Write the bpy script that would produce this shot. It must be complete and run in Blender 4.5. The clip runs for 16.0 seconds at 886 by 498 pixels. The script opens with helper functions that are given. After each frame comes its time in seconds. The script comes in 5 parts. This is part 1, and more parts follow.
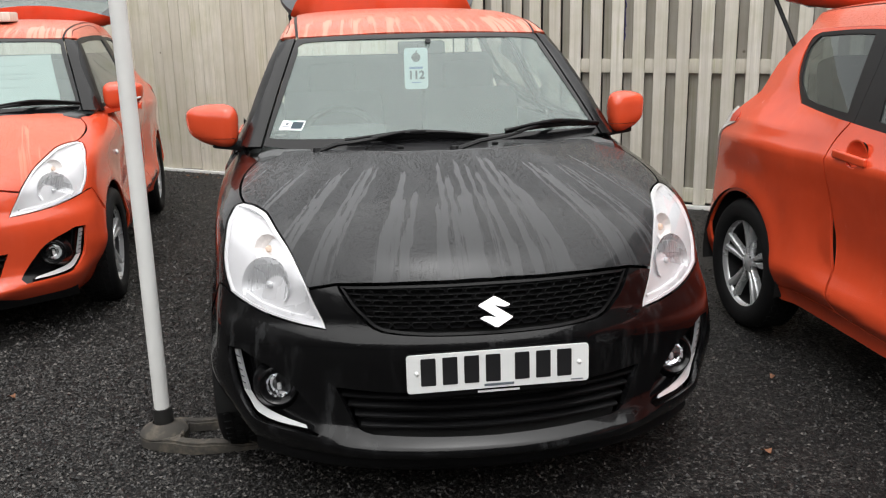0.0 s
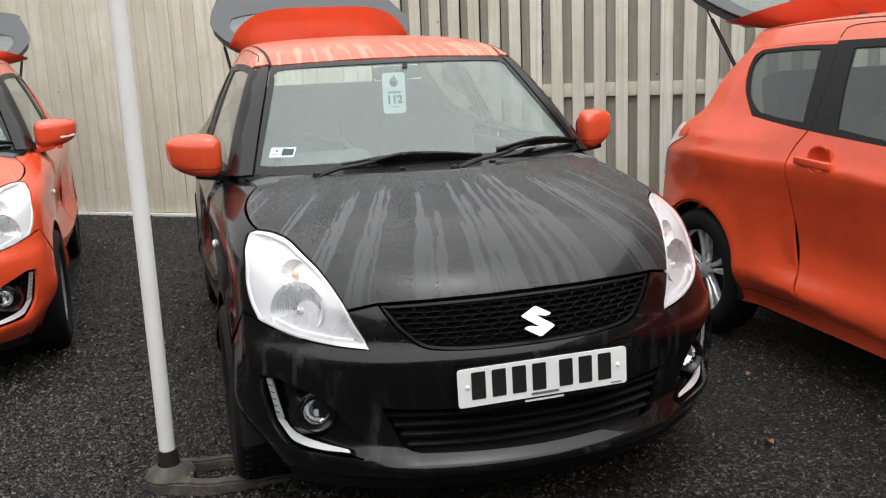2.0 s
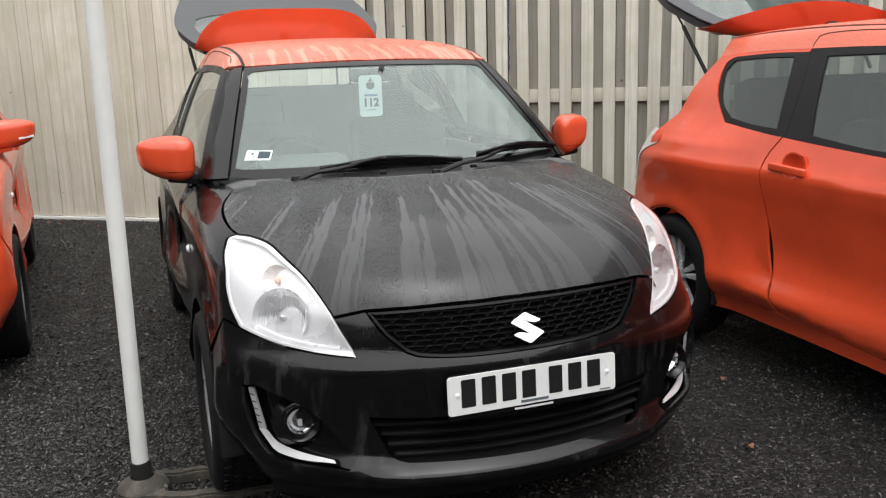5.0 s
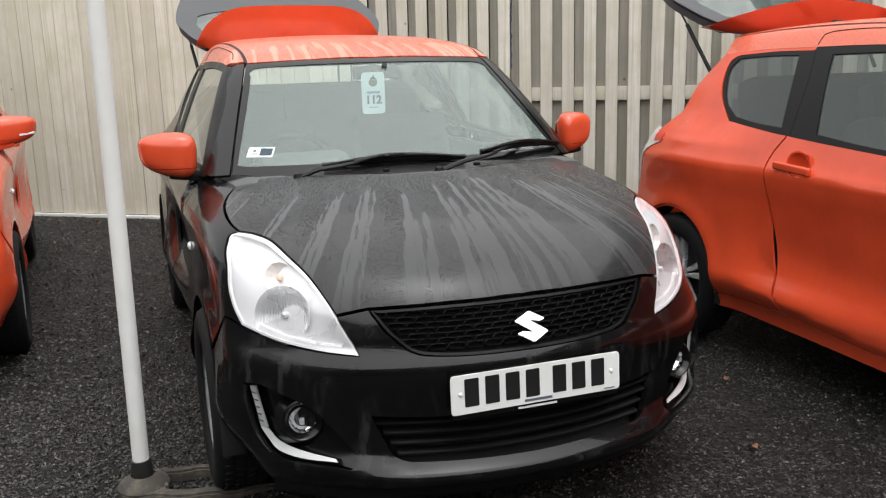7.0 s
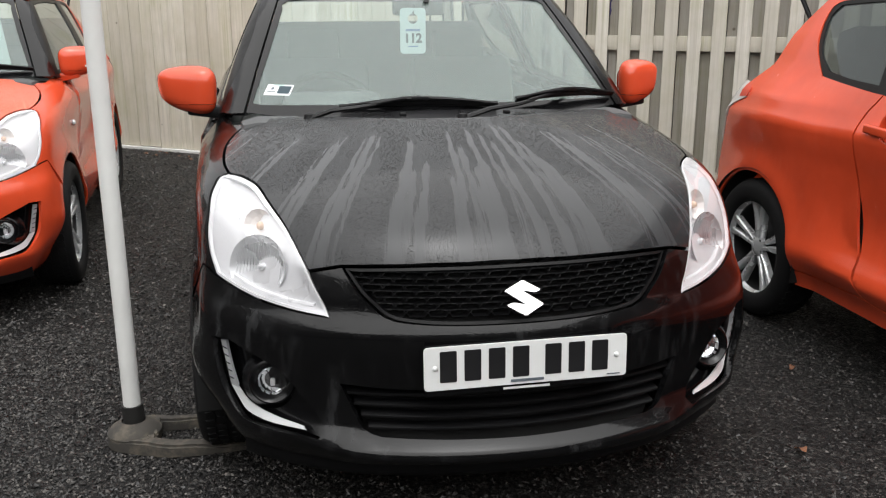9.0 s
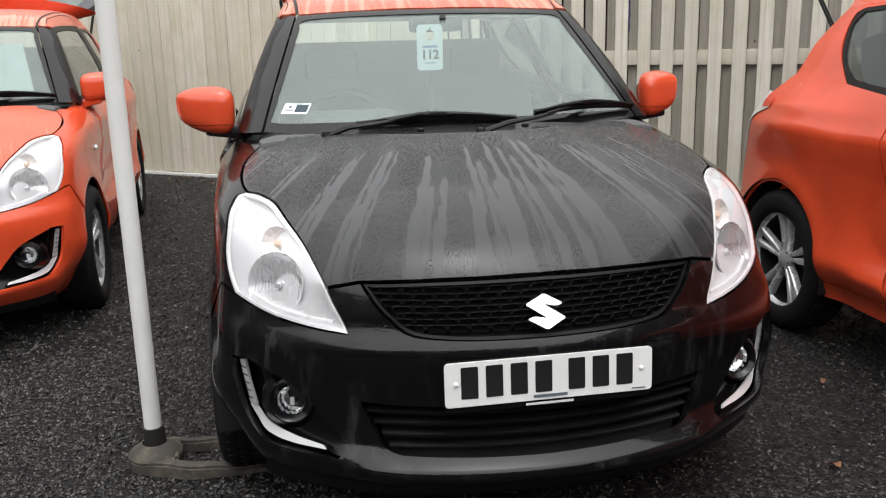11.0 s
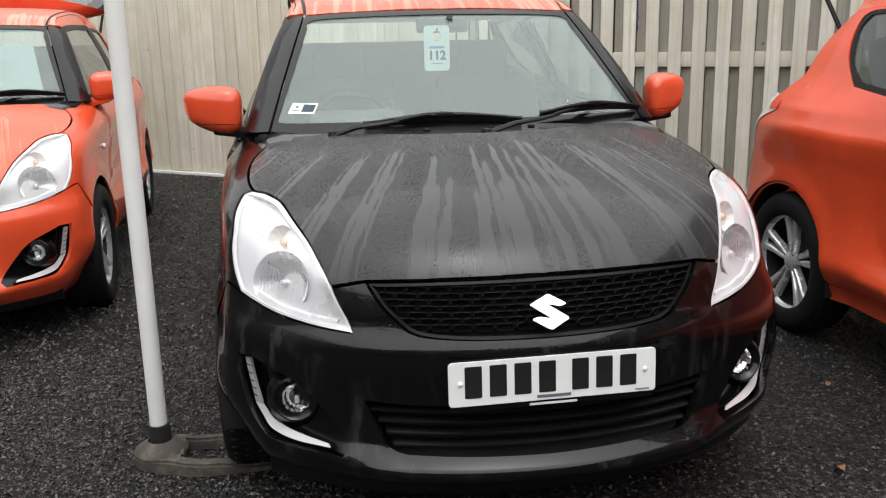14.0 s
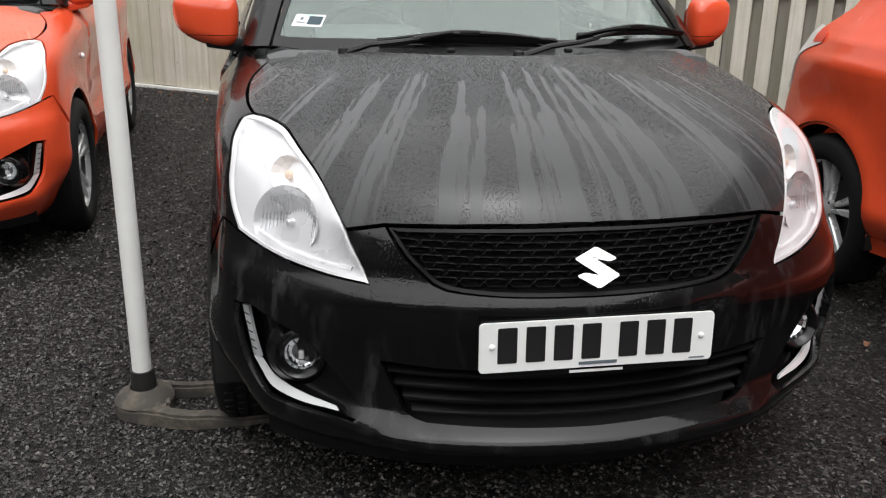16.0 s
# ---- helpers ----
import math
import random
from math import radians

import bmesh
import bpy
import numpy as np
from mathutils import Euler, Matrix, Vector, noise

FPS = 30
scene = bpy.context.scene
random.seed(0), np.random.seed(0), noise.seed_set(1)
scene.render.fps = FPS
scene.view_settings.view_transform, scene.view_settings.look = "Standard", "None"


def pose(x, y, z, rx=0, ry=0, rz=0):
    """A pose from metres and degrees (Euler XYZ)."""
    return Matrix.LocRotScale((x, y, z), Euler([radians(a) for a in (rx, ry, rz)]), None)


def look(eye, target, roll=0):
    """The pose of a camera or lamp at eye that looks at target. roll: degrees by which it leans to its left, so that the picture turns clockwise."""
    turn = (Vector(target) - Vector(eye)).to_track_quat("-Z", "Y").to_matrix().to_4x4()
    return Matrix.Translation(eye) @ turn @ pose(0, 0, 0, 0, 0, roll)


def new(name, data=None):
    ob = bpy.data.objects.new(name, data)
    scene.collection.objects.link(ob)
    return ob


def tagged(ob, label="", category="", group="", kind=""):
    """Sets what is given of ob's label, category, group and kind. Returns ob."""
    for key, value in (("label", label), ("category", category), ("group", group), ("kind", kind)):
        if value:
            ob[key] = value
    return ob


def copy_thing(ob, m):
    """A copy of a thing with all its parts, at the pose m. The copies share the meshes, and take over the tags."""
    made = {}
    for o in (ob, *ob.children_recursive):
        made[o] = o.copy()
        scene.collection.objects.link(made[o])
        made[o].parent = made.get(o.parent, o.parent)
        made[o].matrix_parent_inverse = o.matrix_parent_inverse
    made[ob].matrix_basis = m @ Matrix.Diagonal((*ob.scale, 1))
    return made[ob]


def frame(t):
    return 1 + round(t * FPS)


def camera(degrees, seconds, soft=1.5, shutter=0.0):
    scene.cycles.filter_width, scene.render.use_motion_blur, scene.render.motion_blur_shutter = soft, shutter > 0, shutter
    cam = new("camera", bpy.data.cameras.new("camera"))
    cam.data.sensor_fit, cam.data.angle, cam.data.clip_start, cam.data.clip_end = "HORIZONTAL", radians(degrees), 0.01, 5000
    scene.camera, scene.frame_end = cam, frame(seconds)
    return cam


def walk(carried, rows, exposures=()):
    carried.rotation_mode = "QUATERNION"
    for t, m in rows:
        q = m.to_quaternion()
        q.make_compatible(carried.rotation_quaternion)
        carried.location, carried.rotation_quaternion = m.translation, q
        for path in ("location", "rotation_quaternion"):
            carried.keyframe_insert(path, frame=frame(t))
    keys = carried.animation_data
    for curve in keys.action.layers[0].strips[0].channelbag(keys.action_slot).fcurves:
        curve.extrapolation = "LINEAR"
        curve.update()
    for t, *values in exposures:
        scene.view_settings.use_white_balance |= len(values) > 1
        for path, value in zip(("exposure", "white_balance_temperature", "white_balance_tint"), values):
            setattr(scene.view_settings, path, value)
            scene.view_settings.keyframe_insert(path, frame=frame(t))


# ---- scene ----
cam = camera(53.0, 16.0, soft=1.2)
PATH = [
    (0, (-0.485, 0.22, 1.452), (-0.192, 2.135, 0.954), -1.2),
    (0.5, (-0.558, 0.201, 1.441), (-0.292, 2.122, 0.951), -0.8),
    (1, (-0.733, 0.115, 1.431), (-0.366, 2.027, 0.972), 0.3),
    (1.5, (-0.822, 0.149, 1.444), (-0.35, 2.03, 0.956), -1.3),
    (2, (-0.949, 0.29, 1.42), (-0.376, 2.156, 0.988), -2.4),
    (2.5, (-1.01, 0.348, 1.416), (-0.414, 2.2, 0.953), -1.7),
    (3, (-1.018, 0.364, 1.412), (-0.376, 2.202, 0.953), -0.9),
    (3.5, (-1.021, 0.367, 1.414), (-0.363, 2.205, 0.977), -1.3),
    (4, (-1.029, 0.365, 1.414), (-0.361, 2.2, 0.984), -1.6),
    (6.5, (-1.03, 0.367, 1.411), (-0.353, 2.202, 0.993), -1.7),
    (7, (-1.032, 0.384, 1.408), (-0.359, 2.218, 0.981), -1.5),
    (7.5, (-1.011, 0.406, 1.396), (-0.334, 2.239, 0.968), -1.3),
    (8, (-0.926, 0.453, 1.376), (-0.227, 2.271, 0.923), -1.6),
    (8.5, (-0.767, 0.498, 1.385), (-0.204, 2.355, 0.901), -1.0),
    (8.9, (-0.642, 0.543, 1.397), (-0.187, 2.43, 0.914), 0.0),
    (9, (-0.604, 0.539, 1.357), (-0.212, 2.427, 0.827), -0.1),
    (9.5, (-0.571, 0.531, 1.312), (-0.208, 2.409, 0.727), 0.4),
    (10, (-0.574, 0.554, 1.319), (-0.222, 2.447, 0.776), -1.3),
    (10.2, (-0.583, 0.566, 1.327), (-0.242, 2.466, 0.803), -1.4),
    (12.5, (-0.59, 0.551, 1.333), (-0.244, 2.465, 0.867), -1.4),
    (13, (-0.587, 0.554, 1.333), (-0.247, 2.467, 0.858), -1.5),
    (13.5, (-0.585, 0.556, 1.334), (-0.254, 2.47, 0.856), -1.5),
    (14, (-0.584, 0.552, 1.331), (-0.257, 2.465, 0.851), -1.2),
    (14.5, (-0.587, 0.549, 1.328), (-0.261, 2.459, 0.832), -0.8),
    (15, (-0.584, 0.587, 1.315), (-0.265, 2.481, 0.756), -0.2),
    (15.5, (-0.594, 0.69, 1.302), (-0.266, 2.566, 0.69), 0.9),
    (16, (-0.639, 0.865, 1.291), (-0.281, 2.726, 0.65), 1.1),
]
EXPOSURES = [(0.0, 1.04), (16.0, 1.04)]
walk(cam, [(t, look(eye, target, roll)) for t, eye, target, roll in PATH], EXPOSURES)

# ---- light: a bright overcast sky ----
world = bpy.data.worlds.new("overcast_sky")
scene.world = world
world.use_nodes = True
wn, wl = world.node_tree.nodes, world.node_tree.links
sky = wn.new("ShaderNodeTexSky")
sky.sky_type, sky.sun_disc = "NISHITA", False
sky.sun_elevation, sky.sun_rotation = radians(73), radians(174)
sky.dust_density, sky.air_density = 3.0, 1.0
grey = wn.new("ShaderNodeHueSaturation")
grey.inputs["Saturation"].default_value = 0.03
wl.new(sky.outputs["Color"], grey.inputs["Color"])
wl.new(grey.outputs["Color"], wn["Background"].inputs["Color"])
wn["Background"].inputs["Strength"].default_value = 0.145

sun_data = bpy.data.lights.new("sun", "SUN")
sun_data.energy, sun_data.angle, sun_data.color = 1.2, radians(120), (1.0, 0.98, 0.95)
sun = new("sun", sun_data)
sun.matrix_world = look((0.3, -2.7, 9.0), (0, 0, 0))

# ---- materials ----


def material(name, colour, rough=0.5, metal=0.0, **more):
    m = bpy.data.materials.new(name)
    m.use_nodes = True
    b = m.node_tree.nodes["Principled BSDF"]
    b.inputs["Base Color"].default_value = (*colour, 1)
    b.inputs["Roughness"].default_value, b.inputs["Metallic"].default_value = rough, metal
    for key, value in more.items():
        b.inputs[key.replace("_", " ")].default_value = value
    return m


class Nodes:
    """Short hand for wiring one material."""

    def __init__(self, m):
        self.m, self.t = m, m.node_tree
        self.b = self.t.nodes["Principled BSDF"]

    def add(self, kind, **sets):
        n = self.t.nodes.new("ShaderNode" + kind)
        for key, value in sets.items():
            if key in ("operation", "data_type", "blend_type", "feature", "noise_dimensions", "distance", "interpolation_type", "wave_type"):
                choose(n, key, value)
            else:
                n.inputs[key.replace("_", " ")].default_value = value
        return n

    def link(self, a, b):
        self.t.links.new(a, b)

    def coords(self, scale=(1, 1, 1), kind="Object", rot=(0, 0, 0)):
        c, mp = self.add("TexCoord"), self.add("Mapping")
        mp.inputs["Scale"].default_value, mp.inputs["Rotation"].default_value = scale, rot
        self.link(c.outputs[kind], mp.inputs["Vector"])
        return mp.outputs["Vector"]

    def noise(self, vec, scale, detail=4.0, rough=0.55, distort=0.0):
        n = self.add("TexNoise", Scale=scale, Detail=detail, Roughness=rough, Distortion=distort)
        self.link(vec, n.inputs["Vector"])
        return n.outputs["Fac"]

    def voronoi(self, vec, scale, feature="F1", rand=1.0):
        n = self.add("TexVoronoi", Scale=scale, Randomness=rand)
        n.feature = feature
        self.link(vec, n.inputs["Vector"])
        return n

    def ramp(self, fac, *stops):
        n = self.add("ValToRGB")
        el = n.color_ramp.elements
        while len(el) < len(stops):
            el.new(0.5)
        for e, (p, c) in zip(el, stops):
            e.position, e.color = p, ((c, c, c, 1) if isinstance(c, (int, float)) else (*c, 1))
        self.link(fac, n.inputs["Fac"])
        return n.outputs["Color"]

    def mix(self, fac, a, b, blend="MIX"):
        n = self.add("MixRGB")
        n.blend_type = blend
        for socket, v in zip(n.inputs, (fac, a, b)):
            if isinstance(v, (int, float)):
                socket.default_value = v if socket.name == "Fac" else (v, v, v, 1)
            elif isinstance(v, tuple):
                socket.default_value = (*v, 1)
            else:
                self.link(v, socket)
        return n.outputs["Color"]

    def math(self, op, a, b=0.0):
        n = self.add("Math")
        n.operation = op
        for socket, v in zip(n.inputs, (a, b)):
            if isinstance(v, (int, float)):
                socket.default_value = v
            else:
                self.link(v, socket)
        return n.outputs[0]

    def bump(self, height, strength=0.3, dist=0.002, prior=None):
        n = self.add("Bump", Strength=strength, Distance=dist)
        self.link(height, n.inputs["Height"])
        if prior is not None:
            self.link(prior, n.inputs["Normal"])
        return n.outputs["Normal"]

    def set(self, name, value):
        self.link(value, self.b.inputs[name])


def choose(n, key, value):
    if key == "operation":
        n.operation = value
    elif key == "feature":
        n.feature = value
    elif key == "blend_type":
        n.blend_type = value


def plain(name, colour, rough=0.5, metal=0.0, grain=120.0, depth=0.15, vary=0.18, **more):
    """A surface with fine grain in its relief and slow unevenness in its colour and gloss."""
    m = material(name, colour, rough, metal, **more)
    n = Nodes(m)
    vec = n.coords()
    slow, fine = n.noise(vec, 6.0, 5.0), n.noise(vec, grain, 3.0)
    dark, light = tuple(c * (1 - vary) for c in colour), tuple(min(1, c * (1 + vary)) for c in colour)
    n.set("Base Color", n.ramp(slow, (0.3, dark), (0.7, light)))
    n.set("Roughness", n.ramp(slow, (0.3, max(0.02, rough - 0.06)), (0.7, min(1, rough + 0.08))))
    n.set("Normal", n.bump(fine, depth, 0.001))
    return m


def car_paint(name, colour, streaks, fan=0.0, pale=(0.2, 0.2, 0.2), beads=1.0, rough=0.07, top=1.0, coat=0.6, film_mix=0.10, runs=False):
    """Wet clear-coated paint: beads of rain, with paler runs down the slope where streaks is above 0."""
    m = material(name, colour, rough, 0.0, Coat_Weight=coat, Coat_Roughness=0.04)
    n = Nodes(m)
    vec = n.coords()
    slow = n.noise(vec, 3.5, 5.0)
    bead = n.voronoi(vec, 120.0)
    small = n.voronoi(vec, 260.0)
    drop = n.ramp(bead.outputs["Distance"], (0.0, 1.0), (0.34, 0.0))
    drop2 = n.ramp(small.outputs["Distance"], (0.0, 0.7), (0.36, 0.0))
    patch = n.ramp(n.noise(vec, 22.0, 3.0), (0.40, 0.0), (0.60, 1.0))
    water = n.mix(patch, drop2, n.mix(1.0, drop, drop2, "LIGHTEN"))
    base = n.ramp(slow, (0.3, tuple(c * 0.88 for c in colour)), (0.7, tuple(c * 1.08 for c in colour)))
    # patchy film of water that has run down
    trails = n.noise(n.coords((1, 1, 0.22)), 26.0, 4.0, 0.6)
    smear = n.math("MULTIPLY", n.ramp(trails, (0.50, 0.0), (0.68, 1.0)), n.ramp(n.noise(vec, 5.0, 3.0), (0.42, 0.0), (0.6, 1.0)))
    if streaks <= 0:
        base = n.mix(n.math("MULTIPLY", smear, film_mix), base, pale)
        n.set("Roughness", n.mix(smear, n.mix(water, rough, rough + 0.10), rough + 0.17))
    if streaks > 0:
        # runs spread from the screen towards the nose: x is divided by how far down the slope it lies
        sep = n.add("SeparateXYZ")
        n.link(n.coords(), sep.inputs[0])
        down = n.math("SUBTRACT", top, sep.outputs["Y"])
        wide = n.math("ADD", 1.0, n.math("MULTIPLY", down, fan))
        across = n.math("DIVIDE", sep.outputs["X"], wide)
        wander = n.math("MULTIPLY", n.math("SUBTRACT", n.noise(vec, 5.0, 2.0), 0.5), 0.010)
        across = n.math("ADD", across, wander)
        com = n.add("CombineXYZ")
        n.link(across, com.inputs[0])
        n.link(n.math("MULTIPLY", sep.outputs["Y"], 0.030), com.inputs[1])
        vec2 = com.outputs[0]
        thick = n.noise(vec2, 28.0, 3.0, 0.62)
        thin = n.noise(vec2, 85.0, 2.0, 0.5)
        near_top = n.ramp(n.math("MULTIPLY", down, 2.2), (0.0, 1.0), (0.9, 0.12))
        ragged = n.math("MULTIPLY", n.math("SUBTRACT", n.noise(vec, 75.0, 3.0, 0.7), 0.5), near_top)
        line = n.math("ADD", n.math("ADD", thick, n.math("MULTIPLY", n.math("SUBTRACT", thin, 0.5), 0.26)), n.math("MULTIPLY", ragged, 0.26))
        # each run starts at a place of its own below the screen
        com2 = n.add("CombineXYZ")
        n.link(across, com2.inputs[0])
        begin = n.math("MULTIPLY", n.noise(com2.outputs[0], 30.0, 1.0), 0.34)
        started = n.math("MULTIPLY", n.math("SUBTRACT", n.math("ADD", down, 0.06), n.math("ADD", begin, n.math("MULTIPLY", ragged, 0.10))), 9.0)
        started = n.ramp(started, (0.0, 0.0), (0.30, 1.0))
        cut = 0.567 - 0.05 * streaks
        mask = n.math("MULTIPLY", n.ramp(line, (cut, 0.0), (cut + 0.055, 1.0)), started)
        if runs:
            # runs laid out on the panel itself, with edges broken up by the beads
            laid = n.add("Attribute")
            laid.attribute_name = "water_run"
            edge = n.math("MULTIPLY", n.math("SUBTRACT", n.noise(vec, 170.0, 3.0, 0.7), 0.5), near_top)
            thin_line = n.math("MULTIPLY", n.math("SUBTRACT", n.noise(vec2, 210.0, 4.0, 0.65), 0.5), 1.7)
            mask = n.ramp(n.math("ADD", laid.outputs["Fac"], n.math("ADD", n.math("MULTIPLY", edge, 1.5), thin_line)), (0.25, 0.0), (0.85, 1.0))
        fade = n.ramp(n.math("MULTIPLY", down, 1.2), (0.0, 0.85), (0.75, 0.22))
        # paler towards the top of the slope: sky sheen put into the base colour
        pale_mix = n.ramp(n.math("MULTIPLY", down, 1.2), (0.05, 0.28), (0.75, 0.07))
        base = n.mix(pale_mix, base, pale)
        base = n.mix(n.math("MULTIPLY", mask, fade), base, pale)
        water = n.mix(mask, water, 0.0)
        n.set("Roughness", n.mix(mask, n.mix(water, rough + 0.16, rough + 0.02), 0.34))
        n.set("Coat Weight", n.mix(mask, coat, coat * 0.5))
    n.set("Base Color", base)
    n.set("Normal", n.bump(water, min(1.0, 0.5 * beads), 0.0025))
    return m


BLACK, ORANGE = (0.0035, 0.0035, 0.0038), (0.63, 0.071, 0.025)
paint_black = car_paint("black_paint", BLACK, 0.0, beads=0.30, coat=0.0, pale=(0.08, 0.082, 0.085), film_mix=0.26)
paint_black.node_tree.nodes["Principled BSDF"].inputs["Specular IOR Level"].default_value = 0.40
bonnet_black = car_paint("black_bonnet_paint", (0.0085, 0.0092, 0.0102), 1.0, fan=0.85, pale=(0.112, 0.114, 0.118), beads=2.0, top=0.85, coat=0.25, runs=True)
bonnet_black.node_tree.nodes["Principled BSDF"].inputs["Specular IOR Level"].default_value = 0.28
paint_orange = car_paint("orange_paint", ORANGE, 0.0, beads=0.35, rough=0.11, coat=0.30, pale=(0.74, 0.22, 0.14), film_mix=0.05)
bonnet_orange = car_paint("orange_bonnet_paint", ORANGE, 0.5, fan=0.50, pale=(0.78, 0.25, 0.16), top=0.85, rough=0.14, coat=0.2)
roof_orange = car_paint("orange_roof_paint", ORANGE, 1.0, fan=0.25, pale=(0.80, 0.36, 0.26), top=1.95, rough=0.12, coat=0.3)
trim_black = plain("black_trim_plastic", (0.006, 0.006, 0.0065), 0.42, grain=400.0, Specular_IOR_Level=0.24)
scuttle_black = plain("wet_scuttle_plastic", (0.014, 0.014, 0.015), 0.30, grain=400.0, Specular_IOR_Level=0.45)
gloss_black = plain("gloss_black_plastic", (0.004, 0.004, 0.0045), 0.16, depth=0.03, Specular_IOR_Level=0.34)
grille_black = plain("grille_plastic", (0.0035, 0.0035, 0.004), 0.5, depth=0.05, Specular_IOR_Level=0.28)
dark_void = plain("dark_inner_body", (0.006, 0.006, 0.006), 0.9)
trim_grey = plain("grey_boot_trim", (0.052, 0.055, 0.059), 0.55, grain=300.0)
seat_cloth = plain("dark_seat_cloth", (0.055, 0.058, 0.060), 0.9, grain=500.0, depth=0.3)
dash_grey = plain("dashboard_plastic", (0.070, 0.073, 0.074), 0.6, grain=350.0)
chrome = plain("chrome", (0.82, 0.83, 0.84), 0.07, 1.0, depth=0.02, vary=0.03)
silver = plain("lamp_silver", (0.76, 0.76, 0.77), 0.32, 0.25, depth=0.05, vary=0.04)
bowl_silver = plain("lamp_bowl_silver", (0.76, 0.765, 0.775), 0.27, 0.55, depth=0.05, vary=0.05)
indicator_silver = plain("indicator_silver", (0.86, 0.81, 0.78), 0.45, 0.2, depth=0.05, vary=0.10)
alloy = plain("alloy_silver", (0.74, 0.75, 0.76), 0.26, 0.55, depth=0.04, vary=0.06)
alloy_dark = plain("alloy_pocket_grey", (0.02, 0.02, 0.021), 0.5, 0.3)
rubber = plain("tyre_rubber", (0.008, 0.008, 0.0085), 0.75, grain=260.0, depth=0.4, Specular_IOR_Level=0.22)
amber = plain("amber_bulb", (0.80, 0.60, 0.46), 0.2, vary=0.05)
tail_clear = plain("clear_tail_lens", (0.55, 0.53, 0.51), 0.12, 0.1, vary=0.15, depth=0.1)
red_lens = plain("red_lens", (0.50, 0.045, 0.022), 0.08, vary=0.05, depth=0.02)
drl_clear = plain("clear_light_guide", (0.54, 0.55, 0.57), 0.15, 0.3, vary=0.10, depth=0.2)
rain_water = material("rain_water", (0.026, 0.0265, 0.027), 0.06, 0.0, IOR=1.33)
white_lens = plain("white_lens", (0.76, 0.77, 0.78), 0.18, vary=0.06, depth=0.2)
blade_white = plain("running_light_white", (0.82, 0.83, 0.84), 0.16, 0.30, vary=0.08, depth=0.2)
plate_white = plain("plate_white", (0.74, 0.75, 0.74), 0.30, vary=0.04, depth=0.02)
ink_black = plain("plate_ink", (0.012, 0.012, 0.013), 0.35, depth=0.02)
ink_grey = plain("grey_ink", (0.10, 0.12, 0.14), 0.6, depth=0.02)
ink_blue = plain("blue_ink", (0.12, 0.22, 0.42), 0.6, depth=0.02)
ink_navy = plain("navy_ink", (0.012, 0.035, 0.05), 0.5, depth=0.02)
card = plain("pale_card", (0.66, 0.76, 0.78), 0.6, vary=0.03, depth=0.05)
paper = plain("white_paper", (0.74, 0.78, 0.78), 0.7, vary=0.04, depth=0.05)
pole_white = plain("pole_white_plastic", (0.74, 0.74, 0.72), 0.38, grain=60.0, depth=0.08, vary=0.05)
leaf_brown = plain("dead_leaf", (0.17, 0.072, 0.034), 0.7, grain=200.0, depth=0.4, vary=0.4)
net_purple = plain("purple_net", (0.05, 0.04, 0.20), 0.7)


def glass(name, tint, rough=0.0, haze=0.0):
    m = material(name, (1, 1, 1), rough)
    t = m.node_tree
    out = t.nodes["Material Output"]
    through_it, shine, mixer, edge = (t.nodes.new("ShaderNode" + k) for k in ("BsdfTransparent", "BsdfGlossy", "MixShader", "LayerWeight"))
    through_it.inputs["Color"].default_value = (*tint, 1)
    shine.inputs["Roughness"].default_value = rough
    shine.inputs["Color"].default_value = (1, 1, 1, 1)
    edge.inputs["Blend"].default_value = 0.5
    n = Nodes(m)
    gloss = n.math("ADD", 0.053, n.math("MULTIPLY", n.math("POWER", edge.outputs["Facing"], 5.0), 0.947))
    t.links.new(gloss, mixer.inputs[0])
    t.links.new(through_it.outputs[0], mixer.inputs[1])
    t.links.new(shine.outputs[0], mixer.inputs[2])
    pale_mix, veil = t.nodes.new("ShaderNodeMixShader"), t.nodes.new("ShaderNodeBsdfDiffuse")
    veil.inputs["Color"].default_value = (0.68, 0.82, 0.78, 1)
    t.links.new(n.ramp(n.noise(n.coords(), 9.0, 5.0), (0.3, haze * 0.94), (0.7, haze * 1.06)), pale_mix.inputs[0])
    t.links.new(mixer.outputs[0], pale_mix.inputs[1])
    t.links.new(veil.outputs[0], pale_mix.inputs[2])
    t.links.new(pale_mix.outputs[0], out.inputs["Surface"])
    return m


screen_glass = glass("screen_glass", (0.66, 0.76, 0.73), 0.02, 0.15)
side_glass = glass("side_glass", (0.36, 0.41, 0.40), 0.0, 0.06)
rear_glass = glass("rear_side_glass", (0.13, 0.155, 0.15), 0.0, 0.05)
lamp_glass = glass("lamp_cover", (0.93, 0.93, 0.94), 0.03)

rubber_foot = plain("weathered_rubber", (0.046, 0.041, 0.034), 0.85, grain=90.0, depth=0.6, vary=0.45)
mud = Nodes(rubber_foot)
mud_vec = mud.coords()
caked = mud.ramp(mud.noise(mud_vec, 17.0, 5.0, 0.65), (0.48, 0.0), (0.66, 0.8))
mud.set("Base Color", mud.mix(caked, mud.ramp(mud.noise(mud_vec, 7.0, 4.0), (0.3, (0.026, 0.024, 0.021)), (0.7, (0.058, 0.052, 0.044))), (0.115, 0.098, 0.074)))
sleeve_black = plain("pole_sleeve_plastic", (0.018, 0.0175, 0.0165), 0.6)


